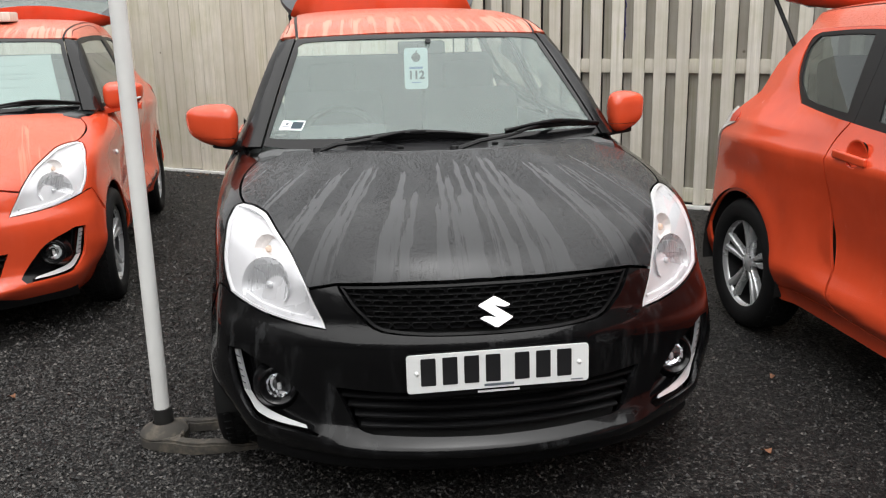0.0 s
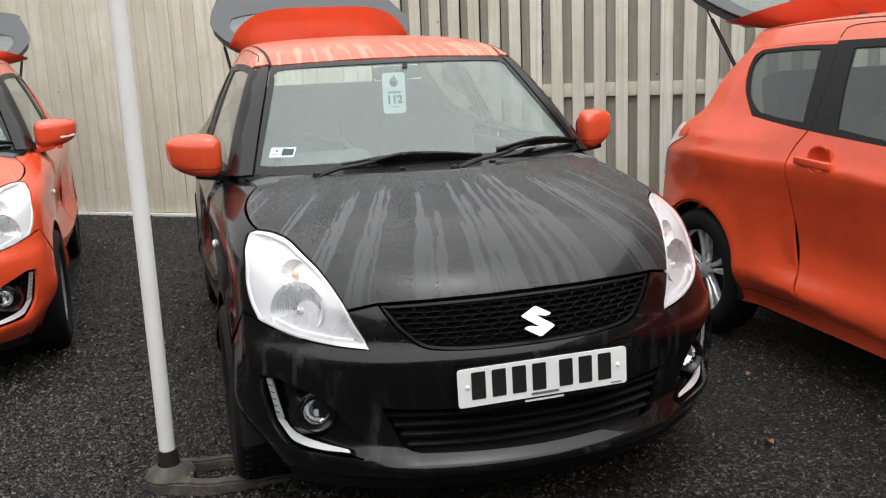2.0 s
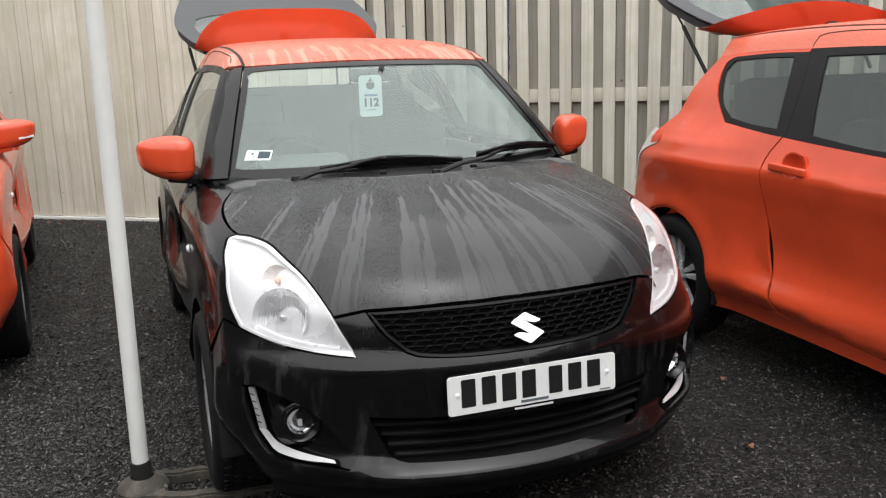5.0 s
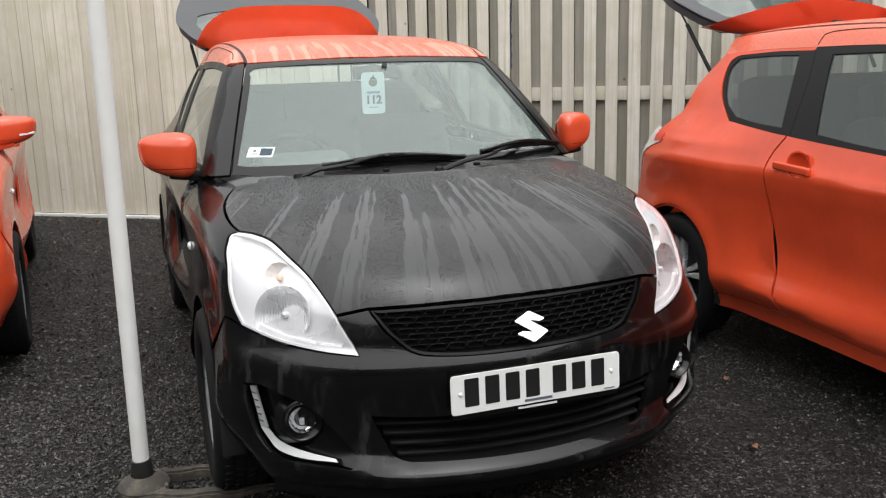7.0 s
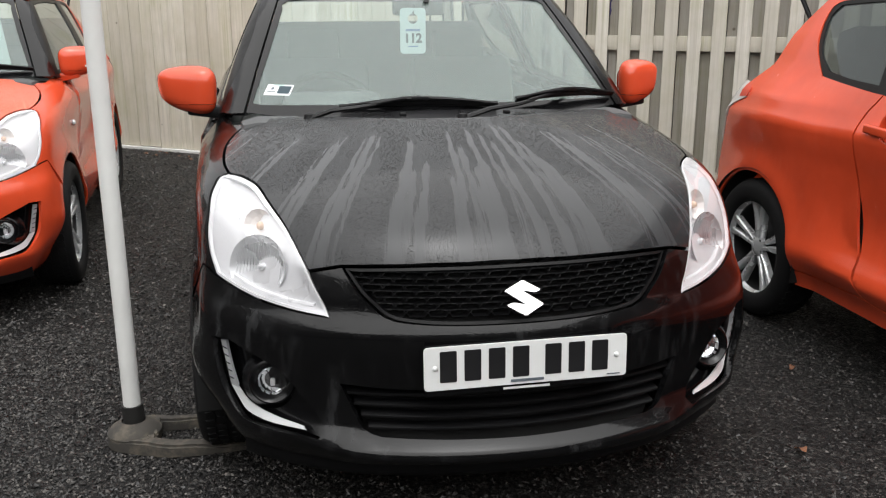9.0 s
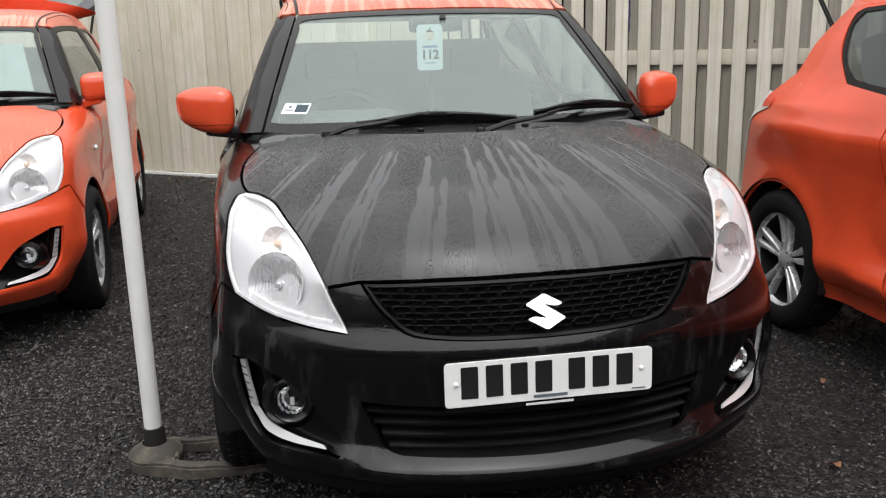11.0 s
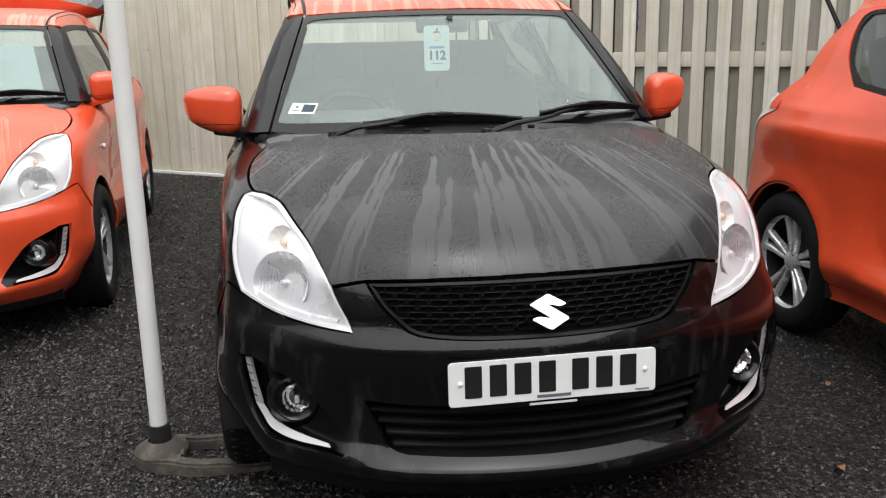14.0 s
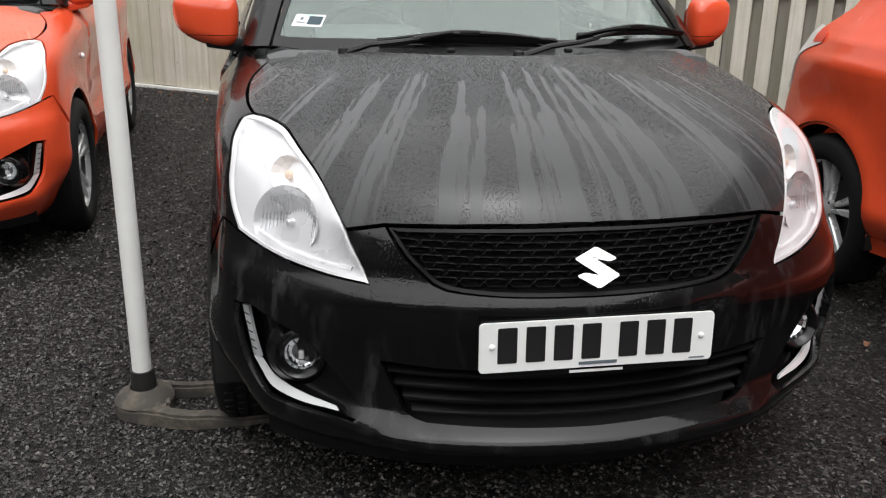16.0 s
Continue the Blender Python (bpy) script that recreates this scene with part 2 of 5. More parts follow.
def weathered_wood(name, colour):
    m = material(name, colour, 0.85)
    n = Nodes(m)
    info = n.add("ObjectInfo")
    vec = n.coords((1, 1, 1))
    shift = n.add("VectorMath")
    n.link(vec, shift.inputs[0])
    com = n.add("CombineXYZ")
    n.link(n.math("MULTIPLY", info.outputs["Random"], 37.0), com.inputs[0])
    n.link(n.math("MULTIPLY", info.outputs["Random"], 11.0), com.inputs[2])
    n.link(com.outputs[0], shift.inputs[1])
    vec = shift.outputs[0]
    stretch = n.add("Mapping")
    stretch.inputs["Scale"].default_value = (60, 60, 1.6)
    n.link(vec, stretch.inputs["Vector"])
    grain = n.noise(stretch.outputs[0], 1.0, 5.0, 0.6, 0.6)
    blotch = n.noise(vec, 3.0, 5.0, 0.6)
    knots = n.voronoi(vec, 2.6)
    c = n.ramp(grain, (0.25, tuple(v * 0.80 for v in colour)), (0.75, tuple(min(1, v * 1.12) for v in colour)))
    c = n.mix(n.ramp(blotch, (0.42, 0.0), (0.72, 0.75)), c, (colour[0] * 0.72, colour[1] * 0.73, colour[2] * 0.62))
    c = n.mix(n.ramp(info.outputs["Random"], (0.0, 0.0), (1.0, 0.5)), c, (colour[0] * 0.62, colour[1] * 0.60, colour[2] * 0.55))
    streak = n.add("Mapping")
    streak.inputs["Scale"].default_value = (34, 34, 0.7)
    n.link(vec, streak.inputs["Vector"])
    wash = n.noise(streak.outputs[0], 1.0, 4.0, 0.65)
    c = n.mix(n.ramp(wash, (0.52, 0.0), (0.74, 0.55)), c, (colour[0] * 0.52, colour[1] * 0.50, colour[2] * 0.42))
    growth = n.math("MULTIPLY", n.ramp(n.noise(vec, 1.7, 4.0, 0.6), (0.52, 0.0), (0.72, 0.6)), n.ramp(wash, (0.38, 0.0), (0.6, 1.0)))
    c = n.mix(growth, c, (colour[0] * 0.60, colour[1] * 0.62, colour[2] * 0.40))
    c = n.mix(n.ramp(knots.outputs["Distance"], (0.024, 1.0), (0.046, 0.0)), c, (0.10, 0.075, 0.05))
    n.set("Base Color", c)
    n.set("Normal", n.bump(grain, 0.35, 0.002))
    return m


wood_pale = weathered_wood("weathered_fence_wood", (0.70, 0.665, 0.595))
wood_close = weathered_wood("weathered_close_board_wood", (0.685, 0.635, 0.545))
# back boards and backing: the same wood, with recess shade put into the colour
wood_back_shaded = weathered_wood("weathered_back_wood_shaded", (0.44, 0.415, 0.37))


def gravel_ground():
    m = material("tarmac_chippings", (0.03, 0.03, 0.032), 0.55, Specular_IOR_Level=0.16)
    n = Nodes(m)
    vec = n.coords()
    cells = n.voronoi(vec, 105.0)
    fine = n.voronoi(vec, 240.0)
    tone = n.add("SeparateColor")
    n.link(cells.outputs["Color"], tone.inputs[0])
    damp = n.noise(vec, 1.1, 5.0, 0.6)
    c = n.ramp(tone.outputs[0], (0.0, (0.003, 0.003, 0.0031)), (0.5, (0.009, 0.0087, 0.0085)), (0.86, (0.030, 0.028, 0.0265)), (1.0, (0.085, 0.080, 0.074)))
    c = n.mix(n.ramp(damp, (0.4, 0.0), (0.65, 0.4)), c, (0.010, 0.010, 0.0102))
    n.set("Base Color", c)
    n.set("Roughness", n.ramp(tone.outputs[1], (0.0, 0.35), (1.0, 0.75)))
    relief = n.mix(0.35, n.ramp(cells.outputs["Distance"], (0.0, 1.0), (0.6, 0.0)), n.ramp(fine.outputs["Distance"], (0.0, 1.0), (0.6, 0.0)))
    n.set("Normal", n.bump(relief, 1.0, 0.006))
    return m


ground_mat = gravel_ground()


def stone_material():
    m = material("gravel_stone", (0.03, 0.03, 0.03), 0.5, Specular_IOR_Level=0.45)
    n = Nodes(m)
    geo = n.add("NewGeometry")
    c = n.ramp(geo.outputs["Random Per Island"], (0.0, (0.003, 0.003, 0.0032)), (0.45, (0.021, 0.020, 0.0192)), (0.88, (0.062, 0.058, 0.054)), (1.0, (0.135, 0.125, 0.115)))
    n.set("Base Color", c)
    n.set("Roughness", n.ramp(geo.outputs["Random Per Island"], (0.0, 0.3), (1.0, 0.7)))
    n.set("Normal", n.bump(n.noise(n.coords(), 260.0, 3.0), 0.4, 0.001))
    return m


stone_mat = stone_material()

# ---- mesh tools ----


def thing(name, m=None, label="", category="", group="", kind=""):
    ob = new(name)
    ob.empty_display_size = 0.1
    if m is not None:
        ob.matrix_world = m
    return tagged(ob, label, category, group, kind)


def data_of(name, verts, faces, mat, smooth=True, normals=None):
    me = bpy.data.meshes.new(name)
    me.from_pydata([tuple(v) for v in verts], [], [tuple(int(i) for i in f) for f in faces])
    me.materials.append(mat)
    me.shade_smooth() if smooth else me.shade_flat()
    if normals is not None:
        me.normals_split_custom_set_from_vertices([tuple(v) for v in normals])
    return me


def put(name, me, parent, label="", m=None):
    ob = new(name, me)
    ob.parent = parent
    if m is not None:
        ob.matrix_basis = m
    return tagged(ob, label)


def part(name, bm, mat, parent, label="", m=None, smooth=40):
    me = bpy.data.meshes.new(name)
    bm.to_mesh(me)
    bm.free()
    me.materials.append(mat)
    if smooth:
        me.shade_smooth()
        me.set_sharp_from_angle(angle=radians(smooth))
    return put(name, me, parent, label, m)


def box(w, d, h, bevel=0.0, m=None, segments=2, taper=None):
    bm = bmesh.new()
    bmesh.ops.create_cube(bm, size=1.0)
    for v in bm.verts:
        k = 1.0 if taper is None or v.co.z < 0 else taper
        v.co = Vector((v.co.x * w * k, v.co.y * d * k, v.co.z * h))
    if bevel:
        bmesh.ops.bevel(bm, geom=bm.edges[:], offset=bevel, segments=segments, profile=0.6, affect="EDGES")
    if m is not None:
        bm.transform(m)
    return bm


def lathe(profile, steps=48, arc=2 * math.pi):
    """Turns (radius, x) pairs about the x axis."""
    bm = bmesh.new()
    full = abs(arc - 2 * math.pi) < 1e-6
    rings = []
    for i in range(steps if full else steps + 1):
        a = arc * i / steps
        rings.append([bm.verts.new((x, r * math.cos(a), r * math.sin(a))) for r, x in profile])
    for i in range(steps):
        a, b = rings[i], rings[(i + 1) % len(rings)]
        for j in range(len(profile) - 1):
            bm.faces.new((a[j], a[j + 1], b[j + 1], b[j]))
    bmesh.ops.recalc_face_normals(bm, faces=bm.faces[:])
    return bm


def sweep(points, radius, sides=8, squash=1.0, caps=True, taper=None):
    """A round or flattened bar along a line of points."""
    bm = bmesh.new()
    pts = [Vector(p) for p in points]
    rings = []
    for i, p in enumerate(pts):
        d = (pts[min(i + 1, len(pts) - 1)] - pts[max(i - 1, 0)]).normalized()
        side = d.cross(Vector((0, 0, 1)))
        side = side.normalized() if side.length > 1e-4 else Vector((1, 0, 0))
        up = side.cross(d).normalized()
        r = radius if taper is None else radius * (1 + (taper - 1) * i / (len(pts) - 1))
        rings.append([bm.verts.new(p + r * (math.cos(t) * side + squash * math.sin(t) * up)) for t in (2 * math.pi * k / sides for k in range(sides))])
    for a, b in zip(rings, rings[1:]):
        for k in range(sides):
            bm.faces.new((a[k], a[(k + 1) % sides], b[(k + 1) % sides], b[k]))
    if caps:
        bm.faces.new(rings[0][::-1])
        bm.faces.new(rings[-1])
    bmesh.ops.recalc_face_normals(bm, faces=bm.faces[:])
    return bm


def raised(bm, low):
    """Leaves what lies above a height."""
    bmesh.ops.bisect_plane(bm, geom=bm.verts[:] + bm.edges[:] + bm.faces[:], plane_co=(0, 0, low), plane_no=(0, 0, 1), clear_inner=True)
    return bm


def slab(outline, thick, bevel=0.0):
    """A flat shape from its outline in x, z, standing, thick along y."""
    bm = bmesh.new()
    f = bm.faces.new([bm.verts.new((x, 0, z)) for x, z in outline])
    out = bmesh.ops.extrude_face_region(bm, geom=[f])
    for v in [g for g in out["geom"] if isinstance(g, bmesh.types.BMVert)]:
        v.co.y += thick
    bmesh.ops.recalc_face_normals(bm, faces=bm.faces[:])
    if bevel:
        bmesh.ops.bevel(bm, geom=bm.edges[:], offset=bevel, segments=2, affect="EDGES")
    return bm


def rounded(w, h, r, steps=5):
    pts = []
    for cx, cz, a0 in ((w / 2 - r, h / 2 - r, 0), (-w / 2 + r, h / 2 - r, 90), (-w / 2 + r, -h / 2 + r, 180), (w / 2 - r, -h / 2 + r, 270)):
        for i in range(steps + 1):
            a = radians(a0 + 90 * i / steps)
            pts.append((cx + r * math.cos(a), cz + r * math.sin(a)))
    return pts


# ---- the car's form: a few profile curves and how they blend ----


def curve(*knots):
    k = np.array(knots, float)
    xs, ys = k[:, 0], k[:, 1]
    m = np.gradient(ys, xs)

    def at(t):
        t = np.clip(np.asarray(t, float), xs[0], xs[-1])
        i = np.clip(np.searchsorted(xs, t, side="right") - 1, 0, len(xs) - 2)
        h = xs[i + 1] - xs[i]
        s = (t - xs[i]) / h
        return (2 * s**3 - 3 * s**2 + 1) * ys[i] + (s**3 - 2 * s**2 + s) * h * m[i] + (3 * s**2 - 2 * s**3) * ys[i + 1] + (s**3 - s**2) * h * m[i + 1]

    return at


corner_line = curve((0.3, 0.17), (0.5, 0.17), (0.58, 0.24), (0.66, 0.33), (0.9, 0.36))
bonnet_line = curve((-0.2, 0.60), (0, 0.70), (0.06, 0.750), (0.15, 0.812), (0.25, 0.857), (0.36, 0.902), (0.5, 0.946), (0.657, 0.990), (0.9, 1.035), (1.3, 1.09))
nose_line = curve((0.12, 0.16), (0.18, 0.10), (0.235, 0.022), (0.258, 0.0), (0.272, 0.003), (0.290, 0.020), (0.310, 0.036), (0.36, 0.046), (0.45, 0.044), (0.56, 0.039), (0.58, 0.042), (0.60, 0.053), (0.62, 0.062), (0.66, 0.070), (0.73, 0.089), (0.8, 0.13), (1.1, 0.35))
nose_plain = curve((0.12, 0.13), (0.18, 0.095), (0.235, 0.066), (0.272, 0.052), (0.310, 0.043), (0.36, 0.046), (0.45, 0.044), (0.56, 0.039), (0.58, 0.042), (0.60, 0.053), (0.62, 0.062), (0.66, 0.070), (0.73, 0.089), (0.8, 0.13), (1.1, 0.35))
side_line = curve((0.12, 0.76), (0.2, 0.80), (0.28, 0.815), (0.36, 0.842), (0.40, 0.846), (0.45, 0.838), (0.6, 0.829), (0.75, 0.831), (0.86, 0.837), (0.895, 0.834), (0.93, 0.814), (1.0, 0.785), (1.12, 0.745))
tail_line = curve((0.15, 3.70), (0.25, 3.80), (0.45, 3.85), (0.6, 3.84), (0.8, 3.79), (0.95, 3.73), (1.15, 3.62))
screen_line = curve((0.9, 0.80), (1.0, 0.935), (1.2, 1.215), (1.4, 1.515), (1.5, 1.69))
roof_line = curve((1.2, 1.370), (1.5, 1.422), (1.65, 1.446), (1.9, 1.484), (2.3, 1.516), (2.8, 1.514), (3.3, 1.478), (3.6, 1.44))
glass_line = curve((0.95, 0.79), (1.05, 0.752), (1.2, 0.690), (1.35, 0.618), (1.42, 0.580), (1.5, 0.535), (1.6, 0.46))
hollow_line = curve((0.0, 0.0), (0.05, 0.014), (0.14, 0.040), (0.30, 0.062), (0.6, 0.043), (0.9, 0.011), (1.0, 0.0))
WHEEL_FRONT, WHEEL_REAR, HUB, TYRE, ARCH = 0.825, 3.23, 0.305, 0.305, 0.345


def blend(a, b, r):
    return 0.5 * (a + b + np.sqrt((a - b) ** 2 + r * r))


def body(x, y, z):
    ax = np.abs(x)
    top = 0.92 * (z - (bonnet_line(y) - 0.13 * x * x - 0.10 * x**4 / (0.3 + np.maximum(y, -0.1))))
    top = np.where(y > 1.4, -0.3, top)
    # the chin's ledge climbs and fades towards the corners
    mid_way, corner_way = np.clip((ax - 0.40) / 0.2, 0, 1), np.clip((ax - 0.70) / 0.08, 0, 1)
    outer = 0.5 * mid_way * mid_way * (3 - 2 * mid_way) + 0.5 * corner_way * corner_way * (3 - 2 * corner_way)
    climb = z - 0.026 * np.clip((ax - 0.36) / 0.30, 0, 1)
    ledge = np.where(z < 0.36, nose_line(climb) - nose_plain(climb), nose_line(z) - nose_plain(z))
    front = 0.9 * (nose_plain(z) + ledge * (1 - outer) + 0.40 * x * x + corner_line(z) * x**4 - y)
    lip = 0.0
    for hub in (WHEEL_FRONT, WHEEL_REAR):
        d = np.hypot(y - hub, z - HUB)
        lip = lip + 0.014 * np.exp(-(((d - ARCH - 0.015) / 0.055) ** 2))
    side = ax - side_line(z) - lip + 0.015 * np.clip(0.9 - y, 0, 1) ** 2 + 0.020 * np.clip(y - 2.7, 0, 2) ** 2
    side = side - 0.024 * np.exp(-(((y - 3.2) / 0.40) ** 2)) * np.exp(-(((z - 0.95) / 0.13) ** 2))
    side = side + 0.55 * np.clip(z - 0.985, 0, 0.3) * np.clip((y - 2.6) / 0.5, 0, 1)
    side = side + 0.035 * np.clip((0.37 - z) / 0.12, 0, 1) * np.clip((y - 1.2) / 0.25, 0, 1) * np.clip((3.0 - y) / 0.2, 0, 1)
    # hollow flank between the shoulder crease and the sill crease
    high, low_z = 0.885 + 0.058 * (y - 1.98), np.clip(0.41 - 0.12 * (2.84 - y), 0.27, 0.42)
    grow = np.clip((y - 1.15) / 0.5, 0, 1) * np.clip((np.abs(y - WHEEL_REAR) - 0.34) / 0.40, 0.12, 1)
    side = side + grow * grow * (3 - 2 * grow) * hollow_line((z - low_z) / (high - low_z))
    tuck = np.clip(0.43 - z, 0, 0.3) * np.clip((0.78 - y) / 0.25, 0, 1)
    side = side + 0.16 * tuck + 0.6 * tuck * tuck
    rear = 0.9 * (y - tail_line(z) + 0.16 * x * x + 0.12 * x**4)
    g = blend(front, side, 0.06)
    g = blend(g, rear, 0.09)
    return blend(g, top, 0.06)


def cabin(x, y, z):
    front = 0.8 * (screen_line(z) + 0.47 * x * x - y)
    side = np.abs(x) - glass_line(z) + 0.05 * np.clip(y - 2.3, 0, 2) ** 2 + 0.10 * np.clip(1.7 - y, 0, 1) ** 2
    top = z - (roof_line(y) - 0.07 * x * x)
    return blend(blend(front, side, 0.035), top, 0.035)


def shoulder(x, y, z):
    """Body and cabin run into one another at the rear pillar."""
    roofed = np.maximum(cabin(x, y, z), 0.9 * (y - 3.42 + 0.5 * (z - 1.05)))
    r = 0.002 + 0.055 * np.clip((y - 2.95) / 0.25, 0, 1) * np.clip((z - 0.93) / 0.1, 0, 1)
    return -blend(-np.maximum(body(x, y, z), 0.8 * (z - 1.17)), -roofed, r)


def reach(fn, start, way, far, inside_first=True):
    """How far along a way from start a surface lies, by halving."""
    lo, hi = np.zeros(len(start)), np.full(len(start), far)
    for _ in range(34):
        mid = 0.5 * (lo + hi)
        p = start + mid[:, None] * way
        within = fn(p[:, 0], p[:, 1], p[:, 2]) < 0
        go = within if inside_first else ~within
        lo, hi = np.where(go, mid, lo), np.where(go, hi, mid)
    return start + (0.5 * (lo + hi))[:, None] * way


def slope_of(fn, p, e=0.004):
    g = np.stack([fn(*(p + e * d).T) - fn(*(p - e * d).T) for d in np.eye(3)], 1)
    return g / np.linalg.norm(g, axis=1)[:, None]


def seen_front(fn, q, start=-0.4, far=2.6):
    """x, z seen from ahead."""
    q = np.asarray(q, float)
    s = np.column_stack([q[:, 0], np.full(len(q), start), q[:, 1]])
    return reach(fn, s, np.tile((0.0, 1.0, 0.0), (len(q), 1)), far, False)


def seen_side(fn, q):
    """y, z seen from the side."""
    q = np.asarray(q, float)
    s = np.column_stack([np.zeros(len(q)), q])
    return reach(fn, s, np.tile((1.0, 0.0, 0.0), (len(q), 1)), 1.2)


def seen_top(fn, q):
    """x, y seen from above."""
    q = np.asarray(q, float)
    s = np.column_stack([q, np.full(len(q), 0.45)])
    return reach(fn, s, np.tile((0.0, 0.0, 1.0), (len(q), 1)), 1.3)


def seen_round(axis):
    """Angle (times 0.8) and height, seen from an upright axis on the middle line."""

    def lift(fn, q):
        q = np.asarray(q, float)
        a = q[:, 0] / 0.8
        sign = -1.0 if axis < 2 else 1.0
        s = np.column_stack([np.zeros(len(q)), np.full(len(q), axis), q[:, 1]])
        way = np.column_stack([np.sin(a), sign * np.cos(a), np.zeros(len(q))])
        return reach(fn, s, way, 1.6)

    return lift


round_nose, round_tail = seen_round(0.85), seen_round(3.0)


def to_round(pts):
    """Points x, z seen from ahead (or 's', y, z from the side) as angle and height round the nose."""
    out = []
    for p in pts:
        if p[0] == "s":
            q = seen_side(body, [p[1:]])[0]
        else:
            q = seen_front(body, [(abs(p[0]), p[1])], far=1.5)[0]
        a = math.atan2(q[0], 0.85 - q[1])
        out.append((0.8 * a, q[2]))
    return out


def path(*runs, step=0.02):
    """Joins smooth runs of control points, with a corner where one run ends and the next begins."""
    out = []
    for run in runs:
        p = np.array(run, float)
        if len(p) == 2:
            p = np.array([p[0], (p[0] + p[1]) / 2, p[1]])
        ext = np.vstack([2 * p[0] - p[1], p, 2 * p[-1] - p[-2]])
        for i in range(1, len(ext) - 2):
            a, b, c, d = ext[i - 1 : i + 3]
            k = max(2, int(np.linalg.norm(c - b) / step))
            for j in range(k):
                t = j / k
                out.append(0.5 * (2 * b + (c - a) * t + (2 * a - 5 * b + 4 * c - d) * t * t + (3 * b - a - 3 * c + d) * t**3))
        last = p[-1]
    if np.linalg.norm(last - out[0]) > 1e-6:
        out.append(last)
    return np.array(out)


def mirrored(half):
    """A closed outline from its right half, which begins and ends on the middle line."""
    half = np.asarray(half)
    left = half[::-1] * np.array([-1, 1])
    keep = np.abs(left[:, 0]) > 1e-6
    return np.vstack([half, left[keep]])


def within(poly, q):
    x, y = q[:, 0], q[:, 1]
    hit = np.zeros(len(q), bool)
    b = np.roll(poly, -1, 0)
    for (x0, y0), (x1, y1) in zip(poly, b):
        if y0 != y1:
            hit ^= ((y0 > y) != (y1 > y)) & (x < (x1 - x0) * (y - y0) / (y1 - y0) + x0)
    return hit


def inset(poly, d):
    area = 0.5 * np.sum(poly[:, 0] * np.roll(poly[:, 1], -1) - np.roll(poly[:, 0], -1) * poly[:, 1])
    t = np.roll(poly, -1, 0) - np.roll(poly, 1, 0)
    t /= np.maximum(np.linalg.norm(t, axis=1), 1e-9)[:, None]
    n = np.column_stack([-t[:, 1], t[:, 0]]) * (1 if area > 0 else -1)
    return poly + d * n


from mathutils.geometry import delaunay_2d_cdt


def skin(name, outline, view, fn, mat, parent, holes=(), step=0.03, gap=0.002, edge=0.012, side=1, sink=0.0, label="", dish=0.0):
    """One pressed panel: the outline is filled with small triangles, laid on the form and given turned-in edges."""
    outer = inset(np.asarray(outline), gap)
    cuts = [inset(np.asarray(h), -gap) for h in holes]
    loops = [outer] + cuts
    lo, hi = outer.min(0), outer.max(0)
    gx, gy = np.meshgrid(np.arange(lo[0] + step / 2, hi[0], step), np.arange(lo[1] + step / 2, hi[1], step))
    gx[1::2] += step / 2
    grid = np.column_stack([gx.ravel(), gy.ravel()])
    grid = grid[within(outer, grid)]
    for c in cuts:
        grid = grid[~within(c, grid)]
    rim = np.vstack(loops)
    if len(grid):
        near = np.concatenate([np.min(np.linalg.norm(g[:, None, :] - rim[None, :, :], axis=2), axis=1) for g in np.array_split(grid, 1 + len(grid) // 3000)])
        grid = grid[near > step * 0.45]
    pts = np.vstack([rim, grid])
    links, k = [], 0
    for l in loops:
        links += [(k + i, k + (i + 1) % len(l)) for i in range(len(l))]
        k += len(l)
    co, _, tris, *_ = delaunay_2d_cdt([Vector(p) for p in pts], links, [], 0, 1e-7)
    co = np.array([tuple(v) for v in co])
    tris = np.array([t for t in tris if len(t) == 3])
    mid = co[tris].mean(1)
    keep = within(outer, mid)
    for c in cuts:
        keep &= ~within(c, mid)
    tris = tris[keep]
    p = view(fn, co)
    n = slope_of(fn, p)
    depth = np.full(len(co), sink)
    if dish:
        away = np.min(np.linalg.norm(co[:, None, :] - rim[None, :, :], axis=2), axis=1)
        depth = depth + dish * np.clip(away / 0.045, 0, 1) ** 0.8
    p = p - depth[:, None] * n
    face = np.cross(p[tris[:, 1]] - p[tris[:, 0]], p[tris[:, 2]] - p[tris[:, 0]])
    flip = np.einsum("ij,ij->i", face, n[tris[:, 0]]) < 0
    tris[flip] = tris[flip][:, ::-1]
    verts, normals, faces = list(p), list(n), [list(t) for t in tris]
    if edge:
        count = {}
        for a, b, c in tris:
            for e in ((a, b), (b, c), (c, a)):
                count[e] = 1
        for a, b in list(count):
            if (b, a) not in count:
                out = np.cross(p[b] - p[a], n[a])
                out /= max(np.linalg.norm(out), 1e-9)
                k = len(verts)
                verts += [p[a], p[b], p[b] - edge * n[b], p[a] - edge * n[a]]
                normals += [out] * 4
                faces.append([k + 1, k, k + 3, k + 2])
    verts, normals = np.array(verts), np.array(normals)
    if side < 0:
        verts[:, 0] *= -1
        normals[:, 0] *= -1
        faces = [f[::-1] for f in faces]
    return put(name, data_of(name, verts, faces, mat, True, normals), parent, label)


def arch_run(hub, a0, a1, r=ARCH, n=14):
    return [(hub + r * math.cos(radians(a)), HUB + r * math.sin(radians(a))) for a in np.linspace(a0, a1, n)]


def belt(y):
    return 1.000 + 0.076 * np.clip((y - 1.6) / 1.3, 0, 1.4) ** 1.5


# ---- parts of the cars ----


